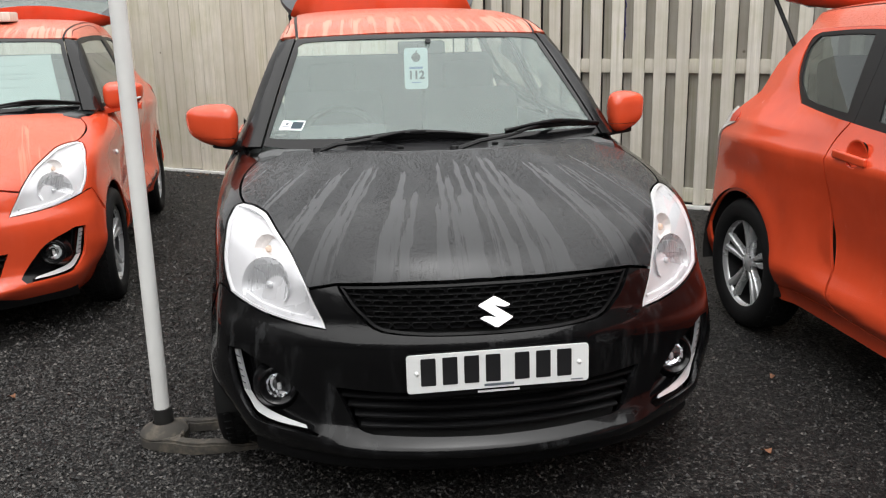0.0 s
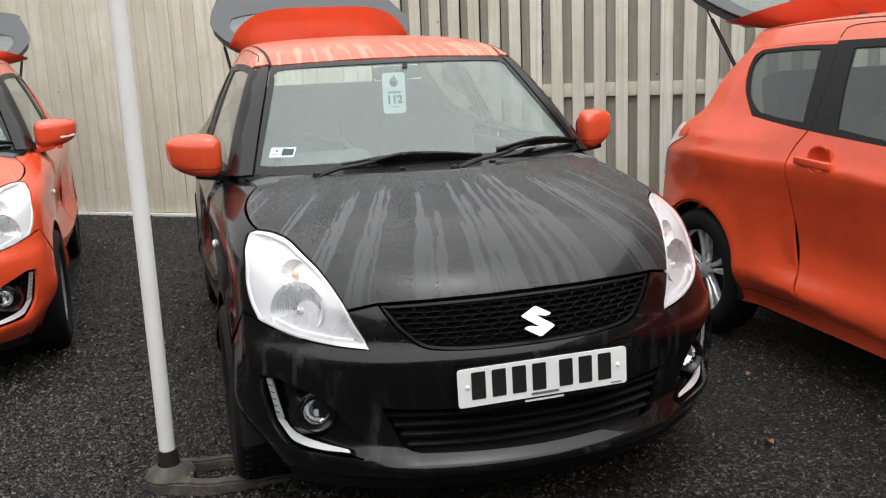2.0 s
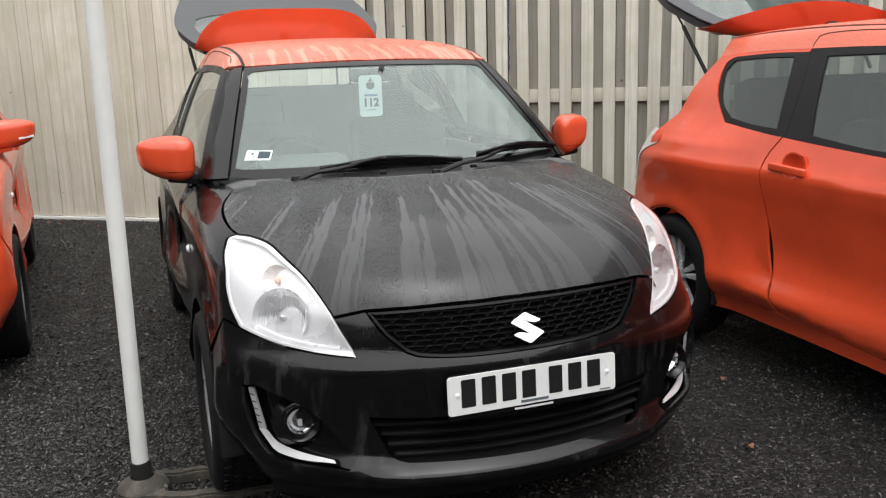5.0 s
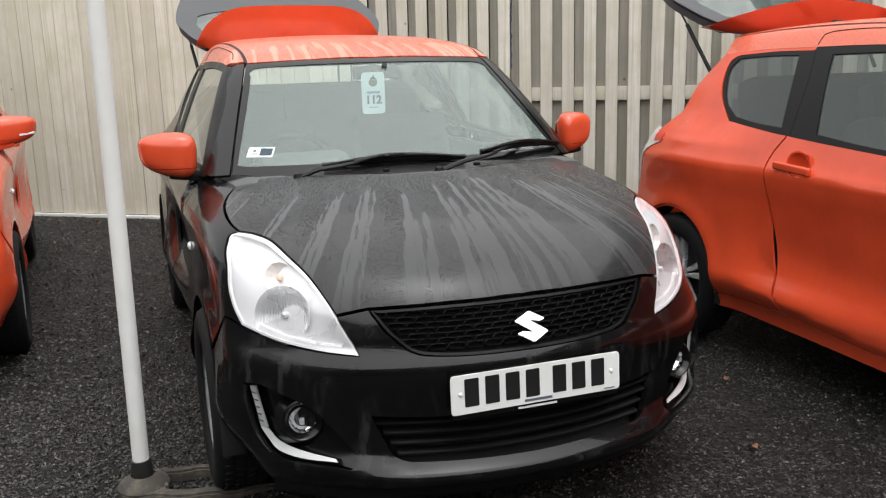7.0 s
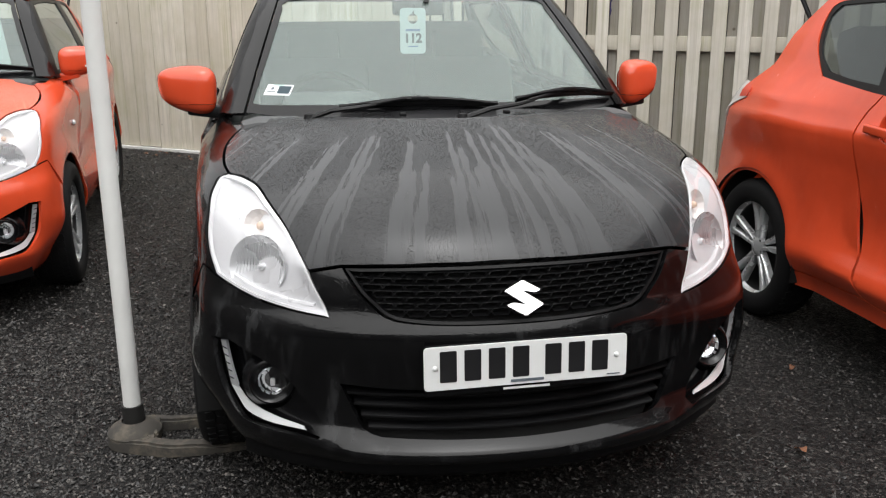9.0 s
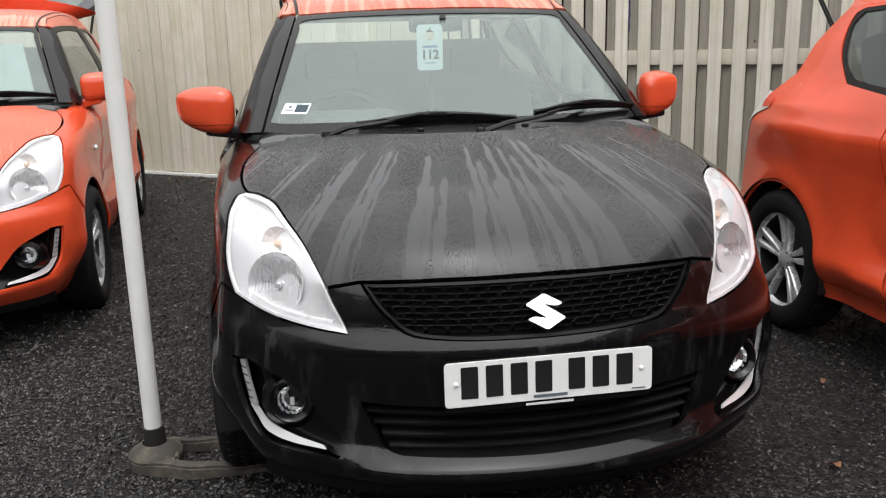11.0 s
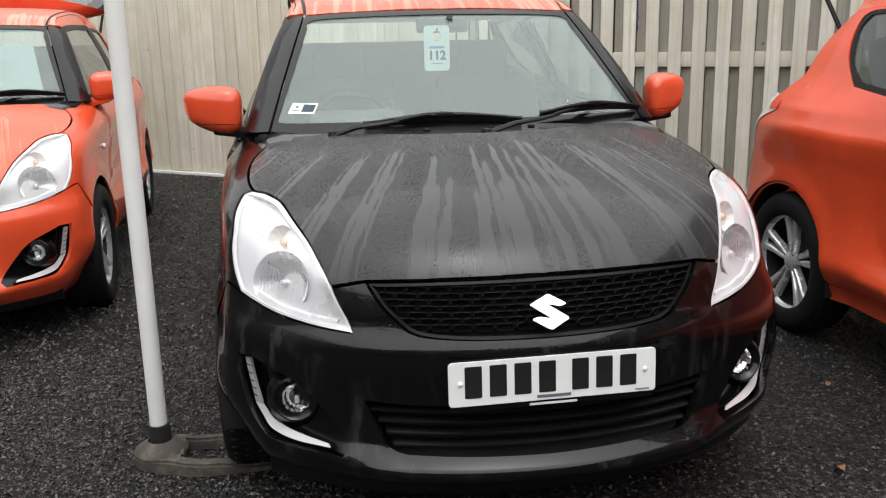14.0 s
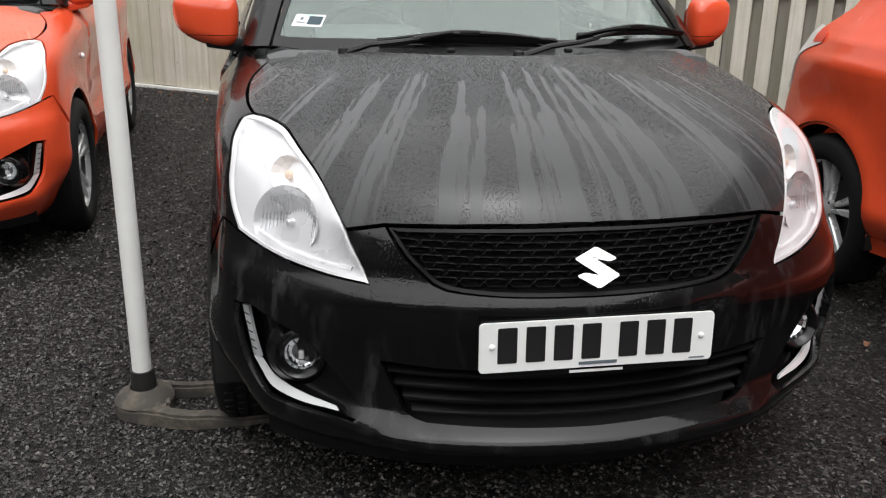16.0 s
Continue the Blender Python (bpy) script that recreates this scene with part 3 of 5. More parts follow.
# where rain water has run down the bonnet: x and y of each run's head, and its half width
RUNS = ((-0.634, 1.0, 0.008), (-0.652, 0.87, 0.006), (-0.61, 0.93, 0.005), (-0.495, 0.78, 0.013), (-0.545, 0.70, 0.008),
        (-0.358, 0.724, 0.011), (-0.385, 0.70, 0.007), (-0.44, 0.58, 0.012), (-0.278, 0.712, 0.015), (-0.262, 0.70, 0.007),
        (-0.185, 0.636, 0.016), (-0.165, 0.50, 0.016), (-0.205, 0.46, 0.020), (-0.105, 0.42, 0.009), (-0.067, 0.68, 0.011),
        (-0.050, 0.58, 0.016), (-0.030, 0.46, 0.020), (-0.009, 0.704, 0.012), (0.020, 0.66, 0.010), (0.045, 0.60, 0.013),
        (0.074, 0.72, 0.011), (0.098, 0.715, 0.012), (0.130, 0.60, 0.014), (0.160, 0.50, 0.018), (0.215, 0.69, 0.008),
        (0.242, 0.68, 0.011), (0.285, 0.58, 0.010), (0.326, 0.67, 0.008), (0.355, 0.675, 0.007), (0.40, 0.78, 0.007))


def wetness(q):
    """How far a place x, y on the bonnet lies inside a run: 1 in its middle, 0 outside."""
    q = np.asarray(q, float)
    x, y = q[:, 0], q[:, 1]
    dry = np.ones(len(q))
    twins = tuple((x0 * 1.05 + math.copysign(0.016, x0), y0 - 0.03, 0.55 * w) for x0, y0, w in RUNS if abs(x0) > 0.2)
    for k, (x0, y0, w) in enumerate(RUNS + twins):
        down = y0 - y
        spread = np.exp(1.15 * np.clip(down, -0.1, 1))
        away = x - x0 * spread + 0.0025 * np.sin(17 * y + 2.1 * k) + 0.0015 * np.sin(61 * y + 1.3 * k)
        wide = w * (0.50 + 1.5 * np.clip(down, 0, 0.6)) * (1 + 0.15 * np.sin(37 * y + k))
        inside = np.clip(1.5 - np.abs(away) / wide, 0, 1) * np.clip(down / 0.05 + 0.2, 0, 1)
        dry *= 1 - inside * (1 - 0.5 * np.clip(down / 0.6, 0, 1) * (k % 3 == 0))
    return 1 - dry


def raindrops(panel, ring, count):
    """Beads of rain standing on a panel, joined into one mesh."""
    g = np.random.default_rng(7)
    ring = np.asarray(ring)
    q = np.column_stack([g.uniform(-0.72, 0.72, count), g.uniform(0.10, 1.06, count)])
    lean = q[:, 0] / (1 + 0.5 * (0.85 - q[:, 1]))
    clump = np.sin(31 * lean + 2.0) + np.sin(57 * lean + 1.0) + 0.8 * np.sin(12 * q[:, 1] + 9 * lean) + 5.5 * (q[:, 1] - 0.56)
    q = q[within(inset(ring, 0.012), q) & (clump + g.normal(0, 0.9, count) > -0.3) & (wetness(q) < 0.35)]
    k = len(q)
    c = seen_top(body, q)
    n = slope_of(body, c)
    u = np.cross(n, np.array([0.0, 1.0, 0.0]))
    u /= np.linalg.norm(u, axis=1)[:, None]
    w = np.cross(u, n)
    r = 0.0009 + 0.0023 * g.random(k) ** 2.6 * np.clip((q[:, 1] - 0.15) / 0.4, 0.25, 1)
    long = g.uniform(0.9, 1.6, k)
    verts, faces = [], []
    for ring_r, rise in ((1.0, -0.02), (0.80, 0.29)):
        for a in np.linspace(0, 2 * np.pi, 7, endpoint=False):
            verts.append(c + (r * ring_r * math.cos(a))[:, None] * u + (r * long * ring_r * math.sin(a))[:, None] * w + (r * rise)[:, None] * n)
    verts.append(c + (0.44 * r)[:, None] * n)
    verts = np.stack(verts, 1).reshape(-1, 3)
    one = [(i, (i + 1) % 7, 7 + (i + 1) % 7, 7 + i) for i in range(7)] + [(7 + i, 7 + (i + 1) % 7, 14) for i in range(7)]
    for b in range(k):
        faces += [tuple(i + 15 * b for i in f) for f in one]
    drops = put("rain", data_of("rain", verts, faces, rain_water), panel, "beads of rain water")
    return tagged(drops, "beads of rain water", kind="stuff")



def tyre_and_rim(car, x, y, side, wheel_name="wheel"):
    wheel = thing(wheel_name)
    wheel.parent = car
    wheel.matrix_basis = pose(x, y, HUB, 0, 0, 0 if side > 0 else 180)
    profile = [(0.212, -0.085), (0.235, -0.093), (0.270, -0.094), (0.292, -0.086), (0.302, -0.070), (0.305, -0.045), (0.3055, 0.0), (0.305, 0.045), (0.302, 0.070), (0.292, 0.086), (0.270, 0.094), (0.235, 0.093), (0.212, 0.085), (0.205, 0.075)]
    part("tyre", lathe(profile, 64), rubber, wheel)
    treads = bmesh.new()
    for ring in (-0.052, -0.02, 0.02, 0.052):
        for i in range(54):
            a = 2 * math.pi * (i + (0.5 if ring in (-0.02, 0.052) else 0)) / 54
            b = box(0.024, 0.027, 0.007, m=pose(0, 0, 0, math.degrees(a)) @ pose(ring, 0, 0.3055, 0, 0, 12))
            tmp = bpy.data.meshes.new("block")
            b.to_mesh(tmp)
            b.free()
            treads.from_mesh(tmp)
            bpy.data.meshes.remove(tmp)
    part("tread", treads, rubber, wheel, smooth=0)
    rim = part("rim", lathe([(0.205, 0.066), (0.2135, 0.075), (0.211, 0.066), (0.203, 0.062), (0.197, 0.050)], 64), alloy, wheel)
    part("rim_well", lathe([(0.197, 0.050), (0.190, -0.07), (0.205, -0.085)], 48), alloy_dark, wheel)
    part("brake_disc", lathe([(0.0, 0.0), (0.125, 0.0), (0.125, -0.012), (0.0, -0.012)], 40), alloy_dark, wheel)
    part("barrel", lathe([(0.195, -0.072), (0.05, -0.074)], 32), dark_void, wheel)
    for i in range(5):
        for lean in (-1, 1):
            bm = bmesh.new()
            rows = []
            for r, w, hgt, off in ((0.035, 0.0085, 0.050, 0.0095), (0.09, 0.0115, 0.052, 0.0165), (0.15, 0.0145, 0.059, 0.0245), (0.201, 0.0175, 0.066, 0.0355)):
                c = lean * off
                rows.append([bm.verts.new(v) for v in ((hgt - 0.03, c - w, r), (hgt - 0.006, c - w, r), (hgt, c - w * 0.6, r), (hgt, c + w * 0.6, r), (hgt - 0.006, c + w, r), (hgt - 0.03, c + w, r))])
            for a, b in zip(rows, rows[1:]):
                for k in range(5):
                    bm.faces.new((a[k], a[k + 1], b[k + 1], b[k]))
            bmesh.ops.recalc_face_normals(bm, faces=bm.faces[:])
            part("spoke", bm, alloy, rim, m=pose(0, 0, 0, 72 * i))
    part("hub_cap", lathe([(0.0, 0.060), (0.022, 0.060), (0.030, 0.056), (0.046, 0.049), (0.050, 0.032)], 32), alloy, wheel)
    for i in range(5):
        part("wheel_nut", lathe([(0.0, 0.053), (0.008, 0.052), (0.009, 0.032)], 6), chrome, wheel, m=pose(0, 0.038 * math.sin(radians(72 * i + 36)), 0.038 * math.cos(radians(72 * i + 36))))
    return wheel


LAMP = ([(0.472, 0.608), (0.482, 0.636), (0.500, 0.672), (0.533, 0.748), (0.575, 0.820), (0.622, 0.872), (0.665, 0.890), (0.708, 0.892)],
        [(0.708, 0.892), (0.736, 0.882), (0.752, 0.862)],
        [(0.752, 0.862), (0.767, 0.812), (0.774, 0.755), (0.768, 0.702), (0.753, 0.661)],
        [(0.753, 0.661), (0.665, 0.632), (0.565, 0.616), (0.472, 0.608)])
POCKET = ([(0.724, 0.514), (0.766, 0.512)], [(0.766, 0.512), (0.762, 0.44), (0.742, 0.360), (0.704, 0.312), (0.630, 0.298), (0.515, 0.292)],
          [(0.515, 0.292), (0.495, 0.312)], [(0.495, 0.312), (0.548, 0.395), (0.612, 0.462), (0.724, 0.514)])

def edge_points(run, step=0.015):
    """A run of points on the nose, laid on the form."""
    return round_nose(body, path(to_round(run), step=step))


LAMP_INNER, LAMP_TOP, LAMP_OUTER = edge_points(LAMP[0]), edge_points(LAMP[1]), edge_points(LAMP[2])
BONNET_LIP = [(0.0, 0.742), (0.14, 0.741), (0.28, 0.738), (0.38, 0.734), (0.434, 0.731)]
LIP_TO_LAMP = [(0.434, 0.731), (0.475, 0.722), (0.5155, 0.712)]


def headlamp(car, side):
    lamp = thing("headlamp")
    lamp.parent = car
    ring = path(*[to_round(r) for r in LAMP], step=0.012)
    skin("lens_cover", ring, round_nose, body, lamp_glass, lamp, gap=0.003, edge=0.0, side=side, step=0.02, sink=-0.001, label="clear plastic headlamp cover").visible_shadow = False
    skin("lens_edge", ring, round_nose, body, silver, lamp, holes=[inset(ring, 0.010)], gap=0.002, edge=0.01, side=side, step=0.03, sink=0.003)
    skin("housing", ring, round_nose, body, silver, lamp, gap=0.004, edge=0.0, side=side, step=0.018, sink=0.008, dish=0.050, label="silver lamp housing")
    skin("seal", ring, round_nose, body, dark_void, lamp, gap=-0.006, edge=0.0, side=side, step=0.03, sink=0.06)

    def at(x, z, sink):
        p = seen_front(body, [(x, z)])
        n = slope_of(body, p)[0]
        q = p[0] - sink * n
        return Vector((side * q[0], q[1], q[2])), Vector((side * n[0], n[1], n[2]))

    c, n = at(0.664, 0.703, 0.034)
    aim = (n + Vector((0, -0.35, 0))).normalized()
    turn = aim.to_track_quat("X", "Z").to_matrix().to_4x4()
    bowl = [(0.085, 0.003), (0.082, 0.000), (0.068, -0.014), (0.040, -0.026), (0.0, -0.031)]
    part("bowl", lathe(bowl, 40), bowl_silver, lamp, "round lamp reflector", Matrix.Translation(c) @ turn)
    part("bulb_cap", lathe([(0.0, -0.008), (0.007, -0.010), (0.010, -0.016), (0.010, -0.03)], 20), bowl_silver, lamp, m=Matrix.Translation(c) @ turn)
    # upright ribs pressed into the reflector
    radii, depths = [q[0] for q in bowl][::-1], [q[1] for q in bowl][::-1]
    for i in range(19):
        across = (i - 9) * 0.0078
        tall = math.sqrt(0.080 ** 2 - across ** 2)
        line = []
        for k in range(7):
            up = tall * (k / 3 - 1) * (0.95 if k < 3 else 0.80)
            line.append((float(np.interp(math.hypot(across, up), radii, depths)) + 0.0004, across, up))
        part("flute", sweep(line, 0.0024, 5), bowl_silver, lamp, m=Matrix.Translation(c) @ turn)
    c2, _ = at(0.650, 0.812, 0.036)
    part("amber_bulb", lathe([(0.0, 0.004), (0.007, 0.002), (0.011, -0.004), (0.011, -0.014), (0.0, -0.018)], 20), amber, lamp, "amber indicator bulb", Matrix.Translation(c2) @ turn)
    part("indicator_bowl", lathe([(0.046, 0.004), (0.042, 0.000), (0.030, -0.009), (0.012, -0.015), (0.0, -0.016)], 12), indicator_silver, lamp, "faceted silver indicator reflector", m=Matrix.Translation(c2) @ turn, smooth=0)
    # step between the reflector and the floor of the lamp
    q = [at(x, z, 0.026)[0] for x, z in ((0.735, 0.674), (0.66, 0.646), (0.58, 0.634), (0.515, 0.630))]
    part("lamp_step", sweep(q, 0.007, 8), silver, lamp)
    return lamp


def fog_pocket(bumper, side):
    ring = path(*[to_round(r) for r in POCKET], step=0.012)
    pocket = skin("fog_lamp_surround", ring, round_nose, body, gloss_black, bumper, gap=-0.004, edge=0.0, side=side, step=0.02, sink=0.050, label="gloss black fog lamp surround")
    upper = path(*[to_round(r) for r in ([(0.763, 0.500), (0.749, 0.502)], [(0.749, 0.502), (0.737, 0.430), (0.725, 0.376)], [(0.725, 0.376), (0.7425, 0.379)], [(0.7425, 0.379), (0.750, 0.430), (0.763, 0.500)])], step=0.01)
    light = skin("running_light", upper, round_nose, body, drl_clear, bumper, gap=0.0, edge=0.008, side=side, step=0.015, sink=0.020, label="clear segmented daytime running light")
    lower = path(*[to_round(r) for r in ([(0.7420, 0.375), (0.7245, 0.372)], [(0.7245, 0.372), (0.700, 0.346), (0.630, 0.328), (0.556, 0.3155)], [(0.556, 0.3155), (0.552, 0.3065)], [(0.552, 0.3065), (0.632, 0.310), (0.700, 0.323), (0.727, 0.350), (0.7420, 0.375)])], step=0.01)
    skin("running_light_blade", lower, round_nose, body, blade_white, bumper, gap=0.0, edge=0.006, side=side, step=0.015, sink=0.020, label="bright white lower running light")
    for k in range(5):
        z = 0.482 - 0.021 * k
        q = seen_front(body, [(0.7585 - 0.17 * (0.478 - z), z), (0.7465 - 0.17 * (0.478 - z), z - 0.003)])
        q = q - 0.0185 * slope_of(body, q)
        part("divider", sweep([(side * v[0], v[1], v[2]) for v in q], 0.0016, 6), alloy_dark, light)
    p = seen_front(body, [(0.622, 0.408)])[0]
    base = Matrix.Translation((side * p[0], p[1] + 0.030, p[2])) @ Vector((side * 0.16, -1, 0.16)).normalized().to_track_quat("X", "Z").to_matrix().to_4x4()
    part("fog_lamp_bezel", lathe([(0.082, -0.035), (0.066, -0.010), (0.059, 0.001), (0.055, 0.002), (0.050, -0.002), (0.043, -0.010), (0.038, -0.016)], 40), gloss_black, bumper, m=base)
    lamp = part("fog_lamp", lathe([(0.038, -0.012), (0.034, -0.022), (0.023, -0.031), (0.0, -0.034)], 14), chrome, bumper, "round faceted chrome fog lamp", base, smooth=0)
    part("fog_bulb", box(0.014, 0.012, 0.020, 0.003, pose(-0.024, 0, -0.006)), silver, lamp)
    part("fog_lens", lathe([(0.0, -0.006), (0.02, -0.008), (0.038, -0.012)], 32), lamp_glass, lamp).visible_shadow = False
    return pocket


def grille(car):
    """Long six-sided cells in a frame under the bonnet's edge."""
    half = path([(0.0, 0.600), (0.20, 0.602), (0.315, 0.612), (0.352, 0.630)], [(0.352, 0.630), (0.395, 0.672), (0.430, 0.728)], [(0.430, 0.728), (0.25, 0.735), (0.0, 0.738)], step=0.02)
    ring = mirrored(half)
    g = thing("grille")
    g.parent = car
    skin("backing", ring, seen_front, body, dark_void, g, gap=-0.01, edge=0.0, step=0.04, sink=0.045)
    rim = skin("frame", ring, seen_front, body, grille_black, g, holes=[inset(ring, 0.007)], gap=0.0, edge=0.03, step=0.03, sink=0.010, label="black grille frame")
    bm = bmesh.new()
    w, h = 0.052, 0.0172
    inner = inset(ring, 0.008)
    for row in range(12):
        for col in range(-10, 11):
            cx, cz = (col + 0.5 * (row % 2)) * w * 1.0, 0.592 + row * h * 0.86
            if not within(inner, np.array([(cx, cz)]))[0]:
                continue
            rings = []
            for k, dy in ((1.0, 0.014), (1.0, 0.001), (0.965, 0.0), (0.93, 0.003), (0.90, 0.022)):
                pts = [(cx + sx * k * w, cz + sz * (h - (1 - k) * 0.5 * h) * (0.5 if k == 1.0 else 0.47)) for sx, sz in ((-0.5 + 0.0, 0), (-0.36, 1), (0.36, 1), (0.5, 0), (0.36, -1), (-0.36, -1))]
                p = seen_front(body, pts)
                rings.append([bm.verts.new((a, b + 0.014 + dy, c)) for a, b, c in p])
            for a, b in zip(rings, rings[1:]):
                for k in range(6):
                    bm.faces.new((a[k], a[(k + 1) % 6], b[(k + 1) % 6], b[k]))
    part("grille_mesh", bm, grille_black, g, "black honeycomb grille mesh", smooth=0)
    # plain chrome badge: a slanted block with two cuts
    badge = [(0.0, 0.043), (0.046, 0.016), (0.030, 0.010), (-0.004, 0.017), (0.050, -0.020), (0.0, -0.047), (-0.048, -0.018), (-0.030, -0.012), (0.004, -0.019), (-0.050, 0.018)]
    p = seen_front(body, [(0, 0.668)])[0]
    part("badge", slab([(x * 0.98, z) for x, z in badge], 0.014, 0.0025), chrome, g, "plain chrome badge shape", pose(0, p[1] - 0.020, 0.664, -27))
    return g


def front_bumper(car, paint):
    shut = [("s", 0.505, 0.655), ("s", 0.53, 0.60)]
    half_runs = [
        [(0.0, 0.597), (0.20, 0.599), (0.318, 0.608), (0.356, 0.627)],
        [(0.356, 0.627), (0.399, 0.670), (0.434, 0.728)],
        [(0.434, 0.728), (0.475, 0.719), (0.5145, 0.709)],
        [(0.5145, 0.709), (0.500, 0.672), (0.482, 0.636), (0.471, 0.607)],
        [(0.471, 0.607), (0.565, 0.614), (0.665, 0.630), (0.753, 0.659)],
        [(0.753, 0.659), ("s", 0.46, 0.668), ("s", 0.495, 0.672)],
        [("s", 0.495, 0.672), ("s", 0.545, 0.540)],
        [("s", *q) for q in arch_run(WHEEL_FRONT, 137, 184, n=7)],
        [("s", *arch_run(WHEEL_FRONT, 184, 185, n=2)[0]), (0.745, 0.205), (0.70, 0.178), (0.62, 0.170), (0.50, 0.192), (0.42, 0.220), (0.375, 0.236)],
        [(0.375, 0.236), (0.30, 0.240), (0.0, 0.246)],
    ]
    half = path(*[to_round(r) for r in half_runs], step=0.018)
    half[0, 0] = half[-1, 0] = 0.0
    intake_half = path(*[to_round(r) for r in ([(0.0, 0.430), (0.30, 0.432), (0.452, 0.440)], [(0.452, 0.440), (0.428, 0.385), (0.400, 0.325), (0.355, 0.308)], [(0.355, 0.308), (0.20, 0.305), (0.0, 0.303)])], step=0.018)
    intake_half[0, 0] = intake_half[-1, 0] = 0.0
    intake = mirrored(intake_half)
    pr = path(*[to_round(r) for r in POCKET], step=0.012)
    pl = pr * np.array([-1, 1])
    bumper = skin("front_bumper", mirrored(half), round_nose, body, paint, car, holes=[intake, pr, pl[::-1]], step=0.02, gap=0.0015, edge=0.02)
    skin("lower_grille_backing", intake, round_nose, body, dark_void, bumper, gap=-0.01, edge=0.0, sink=0.07, step=0.04)
    for k in range(4):
        z = 0.322 + 0.030 * k
        reach_x = 0.385 + 0.017 * k
        xs = np.linspace(-reach_x, reach_x, 29)
        p = seen_front(body, [(x, z) for x in xs])
        bm = bmesh.new()
        rows = [[bm.verts.new((x, y + dy, zz + dz)) for x, y, zz in p] for dy, dz in ((0.045, 0.007), (0.018, 0.006), (0.012, 0.003), (0.012, -0.002), (0.018, -0.005), (0.045, -0.004))]
        for a, b in zip(rows, rows[1:]):
            for i in range(len(xs) - 1):
                bm.faces.new((a[i], b[i], b[i + 1], a[i + 1]))
        part("slat", bm, grille_black, bumper)
    xs = np.linspace(-0.70, 0.70, 35)
    p = np.array([(x, 0.075 + 0.38 * x * x + 0.30 * x**4, 0.0) for x in xs])
    bm = bmesh.new()
    rows = [[bm.verts.new((x, y + dy, zz)) for x, y, _ in p] for dy, zz in ((0.06, 0.262), (0.0, 0.246), (0.008, 0.190), (0.030, 0.165), (0.060, 0.160))]
    for a, b in zip(rows, rows[1:]):
        for i in range(len(xs) - 1):
            bm.faces.new((a[i], b[i], b[i + 1], a[i + 1]))
    part("valance", bm, trim_black, bumper, "black plastic lower valance")
    part("undertray", box(1.10, 0.66, 0.02, 0.004, pose(0, 0.60, 0.172)), dark_void, bumper)
    for s in (1, -1):
        fog_pocket(bumper, s)
    return bumper


def number_plate(bumper):
    y = 0.026
    plate = part("number_plate", slab(rounded(0.520, 0.111, 0.010), 0.004, 0.0008), plate_white, bumper, "white number plate with black bars", pose(0, y, 0.507, -3))
    holder = part("plate_holder", slab(rounded(0.515, 0.128, 0.008), 0.012, 0.002), gloss_black, bumper, "", pose(0, y + 0.006, 0.498, -3))
    x = -0.2245
    for k in range(7):
        if k == 4:
            x += 0.022
        part("bar", slab(rounded(0.042, 0.079, 0.003, 2), 0.001), ink_black, plate, m=pose(x + 0.025, -0.0012, 0.004))
        x += 0.061
    for bx in (-0.232, 0.232):
        part("plate_screw", lathe([(0.0, 0.004), (0.004, 0.0035), (0.0065, 0.001), (0.0065, -0.001)], 16), plate_white, plate, m=pose(bx, -0.001, 0.002, 0, 0, -90))
    part("dealer_line", box(0.085, 0.001, 0.007), ink_grey, plate, m=pose(0.0, -0.001, -0.045))
    part("maker_line", box(0.035, 0.001, 0.003), ink_grey, plate, m=pose(0.225, -0.001, -0.048))
    part("address_line", box(0.120, 0.001, 0.006), plate_white, holder, m=pose(0.0, -0.001, -0.057))


